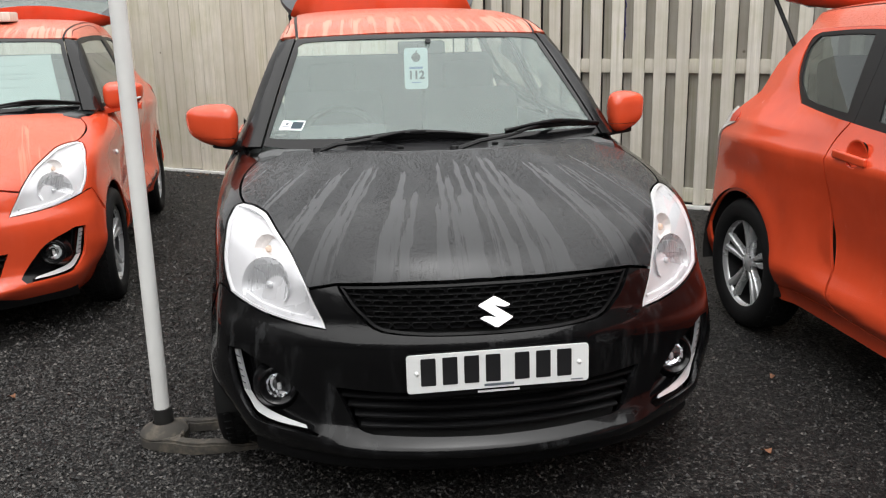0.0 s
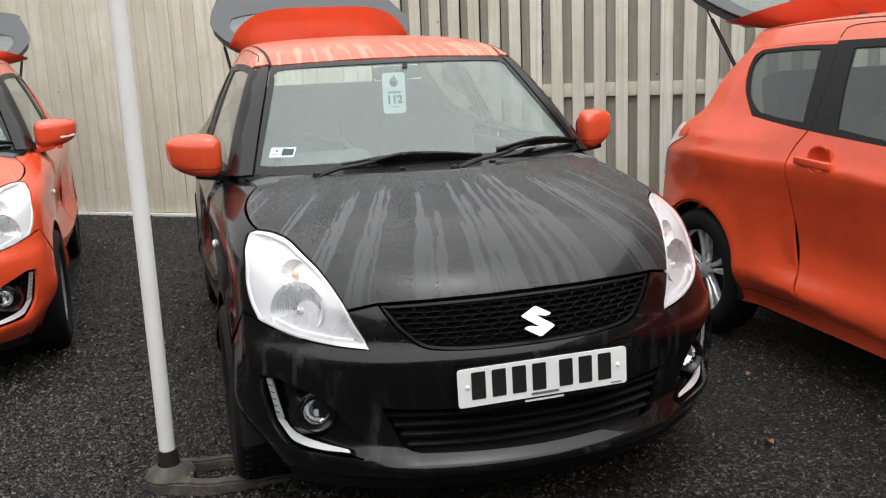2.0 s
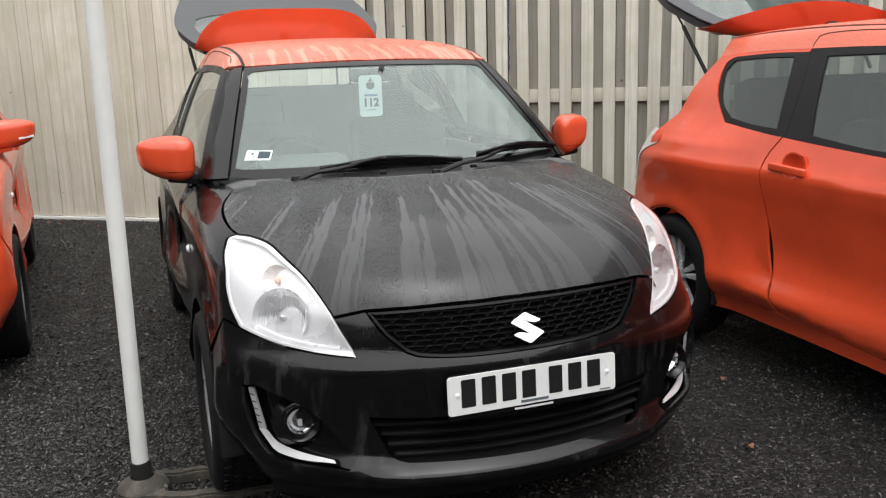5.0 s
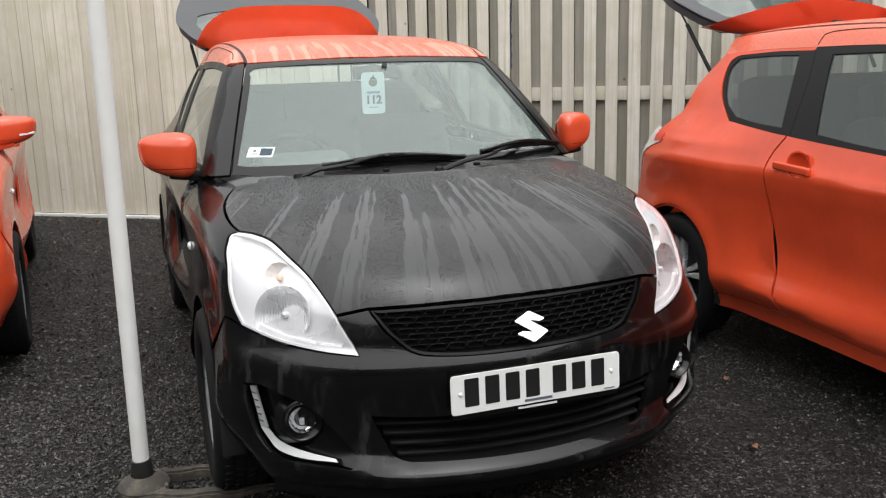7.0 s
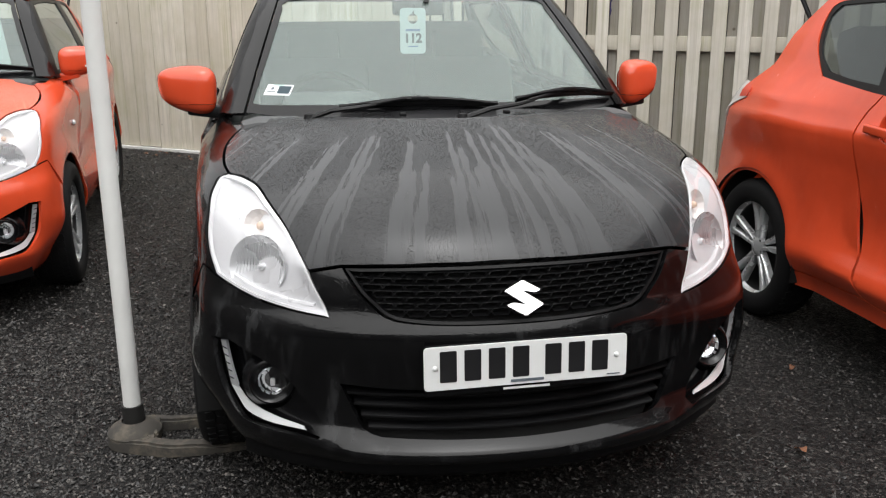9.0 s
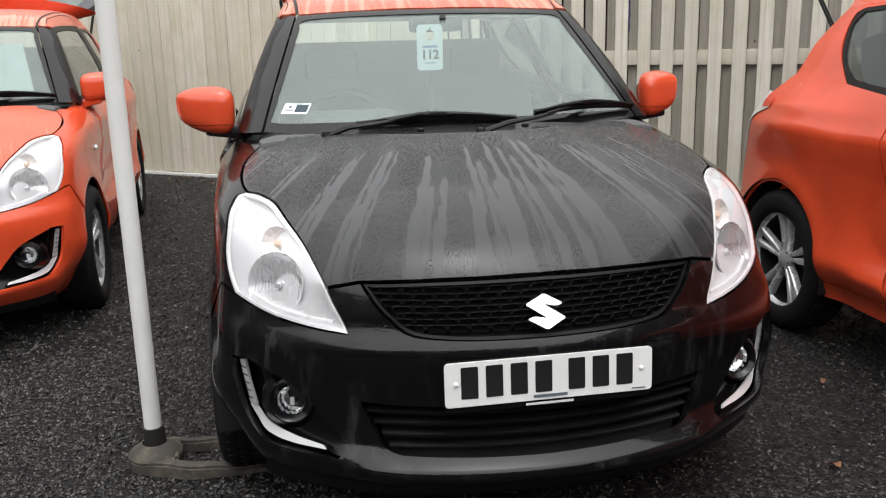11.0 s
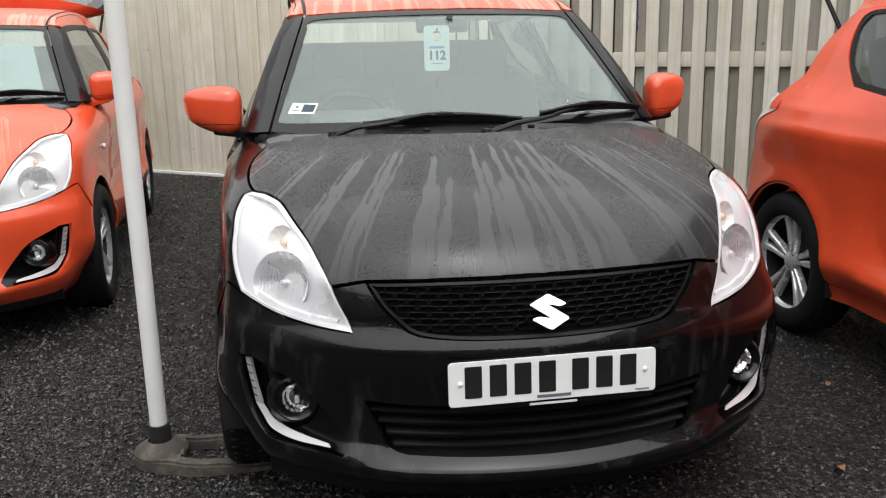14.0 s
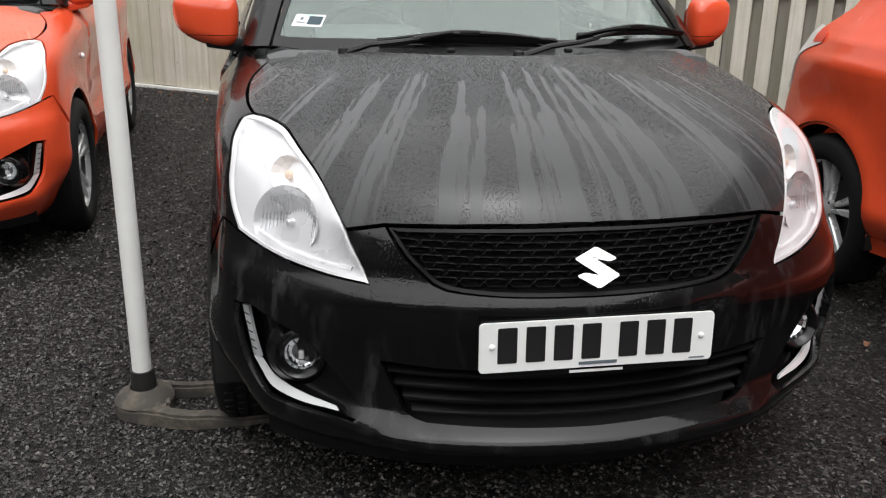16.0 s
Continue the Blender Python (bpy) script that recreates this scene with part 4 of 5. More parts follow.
def mirror(car, side, shell_mat, repeater):
    base = Vector((side * 0.770, 1.385, 0.985))
    holder = thing("door_mirror", pose(*base))
    holder.parent = car
    holder.matrix_basis = pose(*base)
    bm = bmesh.new()
    bmesh.ops.create_icosphere(bm, subdivisions=4, radius=1.0)
    for v in bm.verts:
        x, y, z = v.co
        k = 0.55
        v.co = Vector((math.copysign(abs(x) ** k, x), math.copysign(abs(y) ** 0.8, y), math.copysign(abs(z) ** k, z)))
        x, y, z = v.co
        w = (0.110 if repeater or side < 0 else 0.090) + 0.006 * z
        h = 0.078 - 0.012 * x - (0.010 * max(0, x)) + (0.012 if z < 0 else 0) * min(0, x)
        if not repeater:
            w, h = 0.93 * w, 1.07 * h
        v.co = Vector((side * ((0.092 if repeater or side < 0 else 0.078) + w * x), 0.012 + (0.070 if y < 0 else 0.045) * y + 0.03 * x, 0.083 + h * z + 0.012 * x))
    if side < 0:
        bmesh.ops.reverse_faces(bm, faces=bm.faces[:])
    lower = bm.copy()
    bmesh.ops.bisect_plane(bm, geom=bm.verts[:] + bm.edges[:] + bm.faces[:], plane_co=(0, 0, 0.036), plane_no=(0, 0, 1), clear_inner=True)
    bmesh.ops.bisect_plane(lower, geom=lower.verts[:] + lower.edges[:] + lower.faces[:], plane_co=(0, 0, 0.034), plane_no=(0, 0, 1), clear_outer=True)
    part("mirror_shell", bm, shell_mat, holder)
    part("mirror_base", lower, shell_mat if not repeater else shell_mat, holder)
    if repeater:
        part("mirror_foot", box(0.150, 0.09, 0.050, 0.020, pose(side * 0.012, 0.000, 0.004, 0, -side * 14)), shell_mat, holder)
    else:
        part("mirror_foot", box(0.160, 0.07, 0.044, 0.013, pose(side * 0.016, 0.000, 0.006, 0, -side * 8)), trim_black, holder, "black mirror foot")
    part("mirror_glass", slab(rounded(0.150, 0.100, 0.035), 0.003), chrome, holder, "mirror glass", pose(side * 0.085, 0.060, 0.085, 0, 0, side * 8))
    if repeater:
        part("repeater", box(0.085, 0.012, 0.012, 0.004), white_lens, holder, "clear indicator strip", pose(side * 0.152, -0.030, 0.062, 0, -side * 6, side * 28))
    return holder


def wiper(car, pivot, bend, tip, blade_from, blade_to):
    w = thing("wiper")
    w.parent = car
    pivot, bend, tip = Vector(pivot), Vector(bend), Vector(tip)
    part("arm", sweep([pivot, pivot.lerp(bend, 0.5) + Vector((0, 0, 0.008)), bend, bend.lerp(tip, 0.30)], 0.0155, 8, 0.62, taper=0.60), trim_black, w)
    part("arm_rod", sweep([bend.lerp(tip, 0.22) + Vector((0, 0, 0.003)), bend.lerp(tip, 0.7) + Vector((0, 0, 0.006)), tip], 0.0085, 8, 0.7), trim_black, w)
    a, b = Vector(blade_from), Vector(blade_to)
    pts = [a.lerp(b, t) + Vector((0, -0.014 * math.sin(math.pi * t), 0.012 * math.sin(math.pi * t))) for t in np.linspace(0, 1, 13)]
    blade = part("blade", sweep(pts, 0.0060, 6, 1.5), trim_black, w)
    # sprung frame over the blade: a long bow, two short bows and the claws that hold the rubber
    bow = [p + Vector((0, -0.012, 0.002 + 0.011 * math.sin(math.pi * k / 12))) for k, p in enumerate(pts)]
    for half in (bow[6::-1], bow[6:]):
        part("blade_frame", sweep(half, 0.0092, 6, 0.9, taper=0.4), trim_black, w)
    for k in (1, 4, 8, 11):
        short = [pts[max(0, k - 1)], bow[k] + Vector((0, 0.002, -0.002)), pts[min(12, k + 1)]]
        part("yoke", sweep(short, 0.0072, 6), trim_black, blade)
    part("frame_joint", box(0.060, 0.018, 0.014, 0.005, Matrix.Translation(bow[6]) @ (b - a).to_track_quat("X", "Z").to_matrix().to_4x4()), trim_black, w)
    part("rubber_edge", sweep([p + Vector((0, 0.004, -0.010)) for p in pts], 0.004, 6), rubber, w)
    part("pivot_cap", lathe([(0.0, 0.018), (0.014, 0.014), (0.020, -0.01)], 16), trim_black, w, m=Matrix.Translation(pivot) @ pose(0, 0, 0, 0, -90))


def seat(car, x, y, wide=0.50, back=0.62):
    s = thing("seat")
    s.parent = car
    s.matrix_basis = pose(x, y, 0.0)
    part("cushion", box(wide, 0.50, 0.16, 0.05, pose(0, 0, 0.50, 6)), seat_cloth, s)
    part("backrest", box(wide, 0.14, back, 0.055, pose(0, 0.32, 0.82 + (back - 0.62) * 0.55, -20 if wide < 0.6 else -12)), seat_cloth, s)
    if wide < 0.6:
        part("headrest", box(0.25, 0.10, 0.17, 0.045, pose(0, 0.48, 1.165, -14)), seat_cloth, s)
        for dx in (-0.05, 0.05):
            part("headrest_post", sweep([(dx, 0.44, 1.04), (dx, 0.49, 1.15)], 0.006), chrome, s)


def tailgate(car, paint, height, wide, bend, lean):
    """The boot lid, held open above the roof."""
    lid = thing("tailgate")
    lid.parent = car
    lid.matrix_basis = pose(0, 3.22, 1.472)
    up = radians(27)
    ca, sa = math.cos(up), math.sin(up)

    def lay(pts, drop):
        return [(x, d * ca + drop * sa, d * sa - drop * ca) for x, d in pts]

    outer = mirrored(path([(0.0, 0.10), (0.40, 0.11), (0.505, 0.13)], [(0.505, 0.13), (0.560, 0.22), (0.602, 0.34), (0.628, 0.46), (0.61, 0.62), (0.55, 0.85)], [(0.55, 0.85), (0.50, 0.92), (0.0, 0.95)], step=0.04))
    window = mirrored(path([(0.0, 0.17), (0.38, 0.18), (0.45, 0.20)], [(0.45, 0.20), (0.505, 0.33), (0.52, 0.42), (0.49, 0.50)], [(0.50, 0.50), (0.40, 0.535), (0.0, 0.55)], step=0.04))

    def sheet(name, ring, holes, drop, thick, mat, label=""):
        loops = [ring] + list(holes)
        pts = np.vstack(loops)
        links, k = [], 0
        for l in loops:
            links += [(k + i, k + (i + 1) % len(l)) for i in range(len(l))]
            k += len(l)
        co, _, tris, *_ = delaunay_2d_cdt([Vector(p) for p in pts], links, [], 0, 1e-7)
        co = np.array([tuple(v) for v in co])
        tris = np.array([t for t in tris if len(t) == 3])
        mid = co[tris].mean(1)
        keep = within(ring, mid)
        for h in holes:
            keep &= ~within(h, mid)
        bm = bmesh.new()
        bow = lambda q: [(x, y, z - 0.10 * x * x) for x, y, z in q]
        vs = [bm.verts.new(v) for v in bow(lay(co, drop))]
        fs = [bm.faces.new([vs[i] for i in t]) for t in tris[keep]]
        bmesh.ops.recalc_face_normals(bm, faces=fs)
        out = bmesh.ops.extrude_face_region(bm, geom=fs)
        for v in [g for g in out["geom"] if isinstance(g, bmesh.types.BMVert)]:
            v.co += Vector((0, thick * sa, -thick * ca))
        for v in [v for v in bm.verts if not v.link_faces]:
            bm.verts.remove(v)
        bmesh.ops.recalc_face_normals(bm, faces=bm.faces[:])
        return part(name, bm, mat, lid, label)

    sheet("lid_skin", outer, [window], 0.0, 0.006, trim_grey, "grey lid skin")
    sheet("inner_trim", inset(outer, 0.015), [inset(window, -0.01)], 0.02, 0.035, trim_grey, "grey inner boot lid trim")
    sheet("rear_window", window, [], 0.004, 0.005, side_glass, "tinted rear window").visible_shadow = False
    # spoiler: a curved blade that stands up from the hinge line when the lid is open
    bm = bmesh.new()
    cols, rows = 33, 9
    front, back = [], []
    for i in range(cols):
        x = -wide + 2 * wide * i / (cols - 1)
        e = abs(x) / wide
        foot_z = -0.02 + 0.045 * e**4
        head_z = max(foot_z + 0.012, height * max(0.0, 1 - e**bend) ** 0.8 + 0.030 * e**4)
        a, b = [], []
        for j in range(rows):
            t = j / (rows - 1)
            z = foot_z + (head_z - foot_z) * t
            y = 0.070 - lean * t - 0.03 * t * (1 - t) + 0.06 * e**4
            a.append(bm.verts.new((x, y, z)))
            b.append(bm.verts.new((x * 0.99, y + 0.028 * (1 - 0.75 * t), z - 0.004)))
        front.append(a)
        back.append(b)
    for i in range(cols - 1):
        for j in range(rows - 1):
            bm.faces.new((front[i][j], front[i + 1][j], front[i + 1][j + 1], front[i][j + 1]))
            bm.faces.new((back[i][j], back[i][j + 1], back[i + 1][j + 1], back[i + 1][j]))
        bm.faces.new((front[i][-1], front[i + 1][-1], back[i + 1][-1], back[i][-1]))
        bm.faces.new((front[i][0], back[i][0], back[i + 1][0], front[i + 1][0]))
    for i in (0, cols - 1):
        for j in range(rows - 1):
            bm.faces.new((front[i][j], front[i][j + 1], back[i][j + 1], back[i][j]))
    bmesh.ops.recalc_face_normals(bm, faces=bm.faces[:])
    part("spoiler", bm, paint, lid, "body-coloured roof spoiler")
    for s in (1, -1):
        strut = part("gas_strut", sweep([(s * 0.53, 0.16, -0.20), (s * 0.56, 0.34, 0.03)], 0.010, 10), trim_black, lid, "black gas strut")
        part("strut_rod", sweep([(s * 0.56, 0.34, 0.03), (s * 0.585, 0.48, 0.20)], 0.005, 8), alloy_dark, strut)
    return lid


def build_car(place, label, low, bonnet_mat, roof_mat, shell_mat, pillar_mat, repeater, plated):
    car = thing("car", place, label, "car", "parked hatchbacks")
    # bonnet
    lip = [tuple(q[:2]) for q in seen_front(body, BONNET_LIP)]
    step_out = [tuple(q[:2]) for q in seen_front(body, LIP_TO_LAMP)]
    along_lamp = [step_out[-1]] + [tuple(q[:2]) for q in LAMP_INNER if q[2] > 0.722]
    half = path(lip, step_out, along_lamp,
                [along_lamp[-1], (0.722, 0.740), (0.724, 0.850), (0.714, 0.930), (0.692, 0.990), (0.657, 1.045), (0.615, 1.060), (0.540, 1.022), (0.47, 0.975), (0.40, 0.925), (0.20, 0.826), (0.0, 0.795)], step=0.02)
    half[0, 0] = half[-1, 0] = 0.0
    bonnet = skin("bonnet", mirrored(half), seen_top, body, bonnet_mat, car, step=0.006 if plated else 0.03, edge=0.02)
    if plated:
        lie = np.empty(len(bonnet.data.vertices) * 3)
        bonnet.data.vertices.foreach_get("co", lie)
        wet = bonnet.data.attributes.new("water_run", "FLOAT", "POINT")
        wet.data.foreach_set("value", wetness(lie.reshape(-1, 3)[:, :2]))
        raindrops(bonnet, mirrored(half), 60000)
    bumper = front_bumper(car, low)
    number_plate(bumper)
    grille(car)
    # scuttle under the screen
    scuttle = mirrored(path([(0.0, 0.775), (0.20, 0.80), (0.40, 0.875), (0.60, 0.98), (0.72, 0.98)], [(0.72, 0.98), (0.745, 1.10), (0.755, 1.24)], [(0.755, 1.24), (0.60, 1.18), (0.35, 1.05), (0.0, 0.995)], step=0.04))
    skin("scuttle_panel", scuttle, seen_top, body, scuttle_black, car, sink=0.022, edge=0.03, step=0.04, label="black plastic scuttle panel")
    for side in (1, -1):
        headlamp(car, side)
        lamp_side = [tuple(q[1:]) for q in np.vstack([LAMP_OUTER[::-1], LAMP_TOP[::-1][1:]])]
        wing = path(lamp_side,
                    [lamp_side[-1], (0.76, 0.907), (0.85, 0.9225), (0.93, 0.9405), (0.99, 0.9585), (1.045, 0.977), (1.08, 0.978), (1.12, 0.975), (1.20, 0.982), (1.285, 0.991)],
                    [(1.285, 0.991), (1.30, 0.80), (1.295, 0.50), (1.275, 0.30)], [(1.275, 0.30), (1.27, 0.205)], [(1.27, 0.205), (1.14, 0.205)],
                    [(1.14, 0.205)] + arch_run(WHEEL_FRONT, 0, 137, n=20)[0:20], [arch_run(WHEEL_FRONT, 137, 138, n=2)[0], (0.497, 0.674)], [(0.497, 0.674), (0.46, 0.671), lamp_side[0]], step=0.02)
        skin("front_wing", wing, seen_side, body, low, car, side=side, step=0.022)
        part("side_repeater", lathe([(0.0, 0.012), (0.011, 0.009), (0.016, 0.0)], 20), white_lens, car, "clear round side indicator", pose(side * 0.826, 1.125, 0.768, 0, 0, 0 if side > 0 else 180) @ Matrix.Diagonal((1, 1.5, 1, 1)))
        beltline = [(y, float(belt(y))) for y in np.linspace(1.29, 2.53, 9)]
        door = skin("door", path(beltline, [(2.53, float(belt(2.53))), (2.585, 0.95), (2.580, 0.80), (2.55, 0.55), (2.50, 0.41), (2.475, 0.360), (2.445, 0.320), (2.40, 0.307)], [(2.40, 0.307), (2.15, 0.290), (1.93, 0.275), (1.30, 0.258)], [(1.30, 0.258), (1.305, 0.60), (1.29, belt(1.29))], step=0.03), seen_side, body, low, car, holes=[[(2.412 + 0.054 * math.cos(t), 0.938 + 0.046 * math.sin(t)) for t in np.linspace(0, 2 * math.pi, 28, endpoint=False)]], side=side, step=0.024)
        hx = float(seen_side(body, [(2.44, 0.925)])[0][0])
        part("handle_cup", lathe([(0.0, -0.026), (0.03, -0.023), (0.050, -0.012), (0.058, -0.004), (0.066, -0.004)], 32), low, door, "", pose(side * (hx - 0.001), 2.412, 0.938, 0, 0, 0 if side > 0 else 180) @ Matrix.Diagonal((1, 1.03, 0.88, 1)))
        part("handle", box(0.020, 0.205, 0.034, 0.0095, segments=3), shell_mat, door, "painted pull handle", pose(side * (hx + 0.014), 2.430, 0.926, 3, 0, 0))
        sill = path([(1.282, 0.253), (1.30, 0.254), (1.93, 0.271), (2.15, 0.286), (2.40, 0.303), (2.47, 0.310), (2.9, 0.300)], [(2.9, 0.300), (2.885, 0.235)], [(2.885, 0.235), (2.25, 0.222), (1.282, 0.190)], [(1.282, 0.190), (1.282, 0.253)], step=0.04)
        skin("sill", sill, seen_side, body, low, car, side=side, step=0.04, gap=0.001)
        rear_top = [(y, float(belt(y))) for y in np.linspace(2.535, 3.33, 7)]
        quarter = path(rear_top, [(3.33, float(belt(3.33))), (3.42, 1.04), (3.50, 0.97), (3.585, 0.86), (3.61, 0.78)], [(3.61, 0.78), (3.61, 0.62), (3.57, 0.48)], [(3.57, 0.48)] + arch_run(WHEEL_REAR, 22, 180, n=22), [(2.885, 0.305), (2.70, 0.308), (2.46, 0.318)], [(2.46, 0.318), (2.482, 0.360), (2.508, 0.41), (2.555, 0.55), (2.585, 0.80), (2.590, 0.95), (2.535, float(belt(2.535)))], step=0.03)
        skin("rear_quarter", quarter, seen_side, shoulder, low, car, side=side, step=0.024)
        # upper frame: pillars, side windows
        win = path([(1.345, 1.026), (2.0, 1.030), (2.39, 1.062)], [(2.39, 1.062), (2.480, 1.370)], [(2.480, 1.370), (2.1, 1.376), (1.715, 1.362)], [(1.715, 1.362), (1.528, 1.215), (1.345, 1.026)], step=0.03)
        pane = skin("door_window", win, seen_side, cabin, side_glass, car, side=side, gap=0.0, edge=0.0, step=0.05, sink=0.006, label="tinted door window")
        pane.visible_shadow = False
        rear_win = path([(2.600, 1.074), (2.80, 1.086), (2.94, 1.104)], [(2.94, 1.104), (3.045, 1.165), (3.100, 1.25), (3.116, 1.31), (3.08, 1.354)], [(3.08, 1.354), (2.85, 1.366), (2.675, 1.367)], [(2.675, 1.367), (2.640, 1.25), (2.600, 1.074)], step=0.03)
        pane = skin("quarter_window", rear_win, seen_side, cabin, rear_glass, car, side=side, gap=0.0, edge=0.0, step=0.05, sink=0.006, label="tinted rear side window")
        pane.visible_shadow = False
        seam = [(2.532, float(belt(2.53)) - 0.020), (2.549, 1.25), (2.590, 1.400)]
        frame_ring = path([(1.255, 0.998), (1.35, belt(1.35) - 0.012), (2.0, belt(2.0) - 0.012), seam[0]], seam, [seam[2], (2.2, 1.404), (1.85, 1.398), (1.70, 1.386), (1.665, 1.378)], [(1.665, 1.378), (1.497, 1.262), (1.332, 1.112), (1.255, 0.998)], step=0.03)
        skin("window_frame", frame_ring, seen_side, cabin, trim_black, car, holes=[win], side=side, step=0.03, gap=0.001, edge=0.015, sink=0.001, label="black window frame and pillar")
        back_edge = [(2.93, 1.058), (3.020, 1.122), (3.100, 1.198), (3.140, 1.285), (3.135, 1.350), (3.080, 1.372)]
        quarter_ring = path(seam, [seam[2], (2.595, 1.388), (2.82, 1.386), (3.080, 1.372)], back_edge[::-1], [(2.93, 1.058), (2.73, 1.042), seam[0]], step=0.03)
        skin("quarter_frame", quarter_ring, seen_side, cabin, trim_black, car, holes=[rear_win], side=side, step=0.03, gap=0.001, edge=0.015, sink=0.001, label="black rear window surround")
        upper = path([(2.962, float(belt(2.962)) - 0.004)] + back_edge[1:], [(3.080, 1.372), (2.82, 1.386), (2.595, 1.388)], [(2.595, 1.388), (2.592, 1.401)], [(2.592, 1.401), (3.0, 1.390), (3.20, 1.376)], [(3.20, 1.376), (3.300, 1.25), (3.345, 1.103)], [(3.345, 1.103), (3.33, float(belt(3.33)) - 0.004), (3.2, float(belt(3.2)) - 0.004), (3.08, float(belt(3.08)) - 0.004), (2.962, float(belt(2.962)) - 0.004)], step=0.02)
        skin("rear_pillar", upper, seen_side, shoulder, pillar_mat, car, side=side, step=0.024, gap=-0.0008, sink=0.0008)
        # front pillar and roof rail
        front_edge = [(1.665, 1.378), (1.497, 1.262), (1.332, 1.112), (1.255, 0.998)]
        pillar_out = [(float(q[0]) + 0.003, float(q[2])) for q in seen_side(cabin, path(front_edge, step=0.02))]
        pillar = path([(0.668, 1.005), (0.63, 1.11), (0.585, 1.23), (0.535, 1.355), (0.520, 1.392)], [(0.520, 1.392), (0.545, 1.390), pillar_out[0]], pillar_out, [pillar_out[-1], (0.668, 1.005)], step=0.025)
        skin("front_pillar", pillar, seen_front, cabin, gloss_black, car, side=side, step=0.025, gap=0.001)
        rail_out = [tuple(q[:2]) for q in seen_side(cabin, [(3.20, 1.377), (3.0, 1.391), (2.59, 1.402), (2.2, 1.405), (1.85, 1.399), (1.72, 1.389)])]
        rail = path([(0.520, 1.665), (0.524, 2.0), (0.524, 2.6), (0.503, 3.205)], [(0.503, 3.205), (rail_out[0][0], 3.21)], [(rail_out[0][0], 3.21)] + rail_out, [rail_out[-1], (0.552, 1.68), (0.520, 1.665)], step=0.03)
        skin("roof_rail", rail, seen_top, cabin, roof_mat, car, side=side, step=0.02, gap=-0.0008)
        ditch = path([(0.507, 1.64), (0.511, 2.0), (0.511, 2.6), (0.490, 3.205)], [(0.490, 3.205), (0.503, 3.205)], [(0.503, 3.205), (0.524, 2.6), (0.524, 2.0), (0.520, 1.665)], [(0.520, 1.665), (0.507, 1.64)], step=0.03)
        skin("roof_channel", ditch, seen_top, cabin, trim_black, car, side=side, step=0.02, gap=0.0, edge=0.0, sink=0.003, label="black roof channel strip")
        groove = seen_top(cabin, path([(0.578, 2.590), (0.560, 2.585), (0.547, 2.545), (0.543, 2.28), (0.546, 1.95), (0.543, 1.80), (0.556, 1.715)], step=0.03))
        part("door_seam", sweep([(side * q[0], q[1], q[2]) for q in groove], 0.0022, 6), dark_void, car)
        # tail lamp wraps round the rear corner
        tail = thing("tail_lamp")
        tail.parent = car
        ring = path([(0.905, 0.957), (0.900, 0.993), (0.80, 1.020), (0.70, 1.005), (0.60, 0.920), (0.57, 0.751)], [(0.57, 0.751), (0.745, 0.745)], [(0.745, 0.745), (0.770, 0.842), (0.815, 0.914), (0.905, 0.957)], step=0.02)
        skin("clear_lens", ring, round_tail, body, tail_clear, tail, side=side, step=0.02, sink=-0.006, edge=0.03, label="clear tail lamp lens")
        inner = path([(0.845, 0.954), (0.905, 0.960)], [(0.905, 0.960), (0.900, 0.992), (0.83, 1.012)], [(0.83, 1.012), (0.845, 0.954)], step=0.015)
        skin("red_lens", inner, round_tail, body, red_lens, tail, side=side, step=0.015, sink=-0.009, edge=0.006, gap=0.0, label="red tail lamp lens")
        mirror(car, side, shell_mat, repeater)
        for wy in (WHEEL_FRONT, WHEEL_REAR):
            tyre_and_rim(car, side * (0.752 if wy == WHEEL_FRONT else 0.722), wy, side)
            part("wheel_liner", raised(lathe([(0.36, -0.13), (0.36, 0.030)], 40), -0.06), dark_void, car, m=pose(side * 0.70, wy, HUB))
            part("liner_wall", raised(lathe([(0.0, 0.0), (0.36, 0.0)], 40), -0.14), dark_void, car, m=pose(side * 0.57, wy, HUB))
    # rear bumper
    rb_half = path([(0.0, 0.76), (0.40, 0.765), (0.70, 0.775)], [(0.70, 0.775), (0.735, 0.62), (0.78, 0.48)], [(0.78, 0.48), (0.80, 0.36), (0.77, 0.21)], [(0.77, 0.21), (0.40, 0.20), (0.0, 0.20)], step=0.03)
    skin("rear_bumper", mirrored(rb_half), round_tail, body, low, car, step=0.035)
    # screen and roof
    scr_half = path([(0.0, 0.985), (0.35, 0.988), (0.660, 1.008)], [(0.660, 1.008), (0.625, 1.11), (0.580, 1.23), (0.531, 1.355), (0.514, 1.392)], [(0.514, 1.392), (0.30, 1.402), (0.0, 1.406)], step=0.03)
    screen_ring = mirrored(scr_half)
    skin("windscreen", screen_ring, seen_front, cabin, screen_glass, car, gap=0.0, edge=0.0, step=0.05, sink=0.005, label="fogged windscreen reflecting the sky").visible_shadow = False
    clear = mirrored(path([(0.0, 1.040), (0.35, 1.039), (0.610, 1.034), (0.634, 1.042)], [(0.634, 1.042), (0.606, 1.11), (0.556, 1.23), (0.510, 1.345)], [(0.510, 1.345), (0.490, 1.372), (0.30, 1.383), (0.0, 1.387)], step=0.03))
    skin("screen_border", screen_ring, seen_front, cabin, gloss_black, car, holes=[clear], gap=0.001, edge=0.003, step=0.03, sink=0.0015, label="black printed screen border")
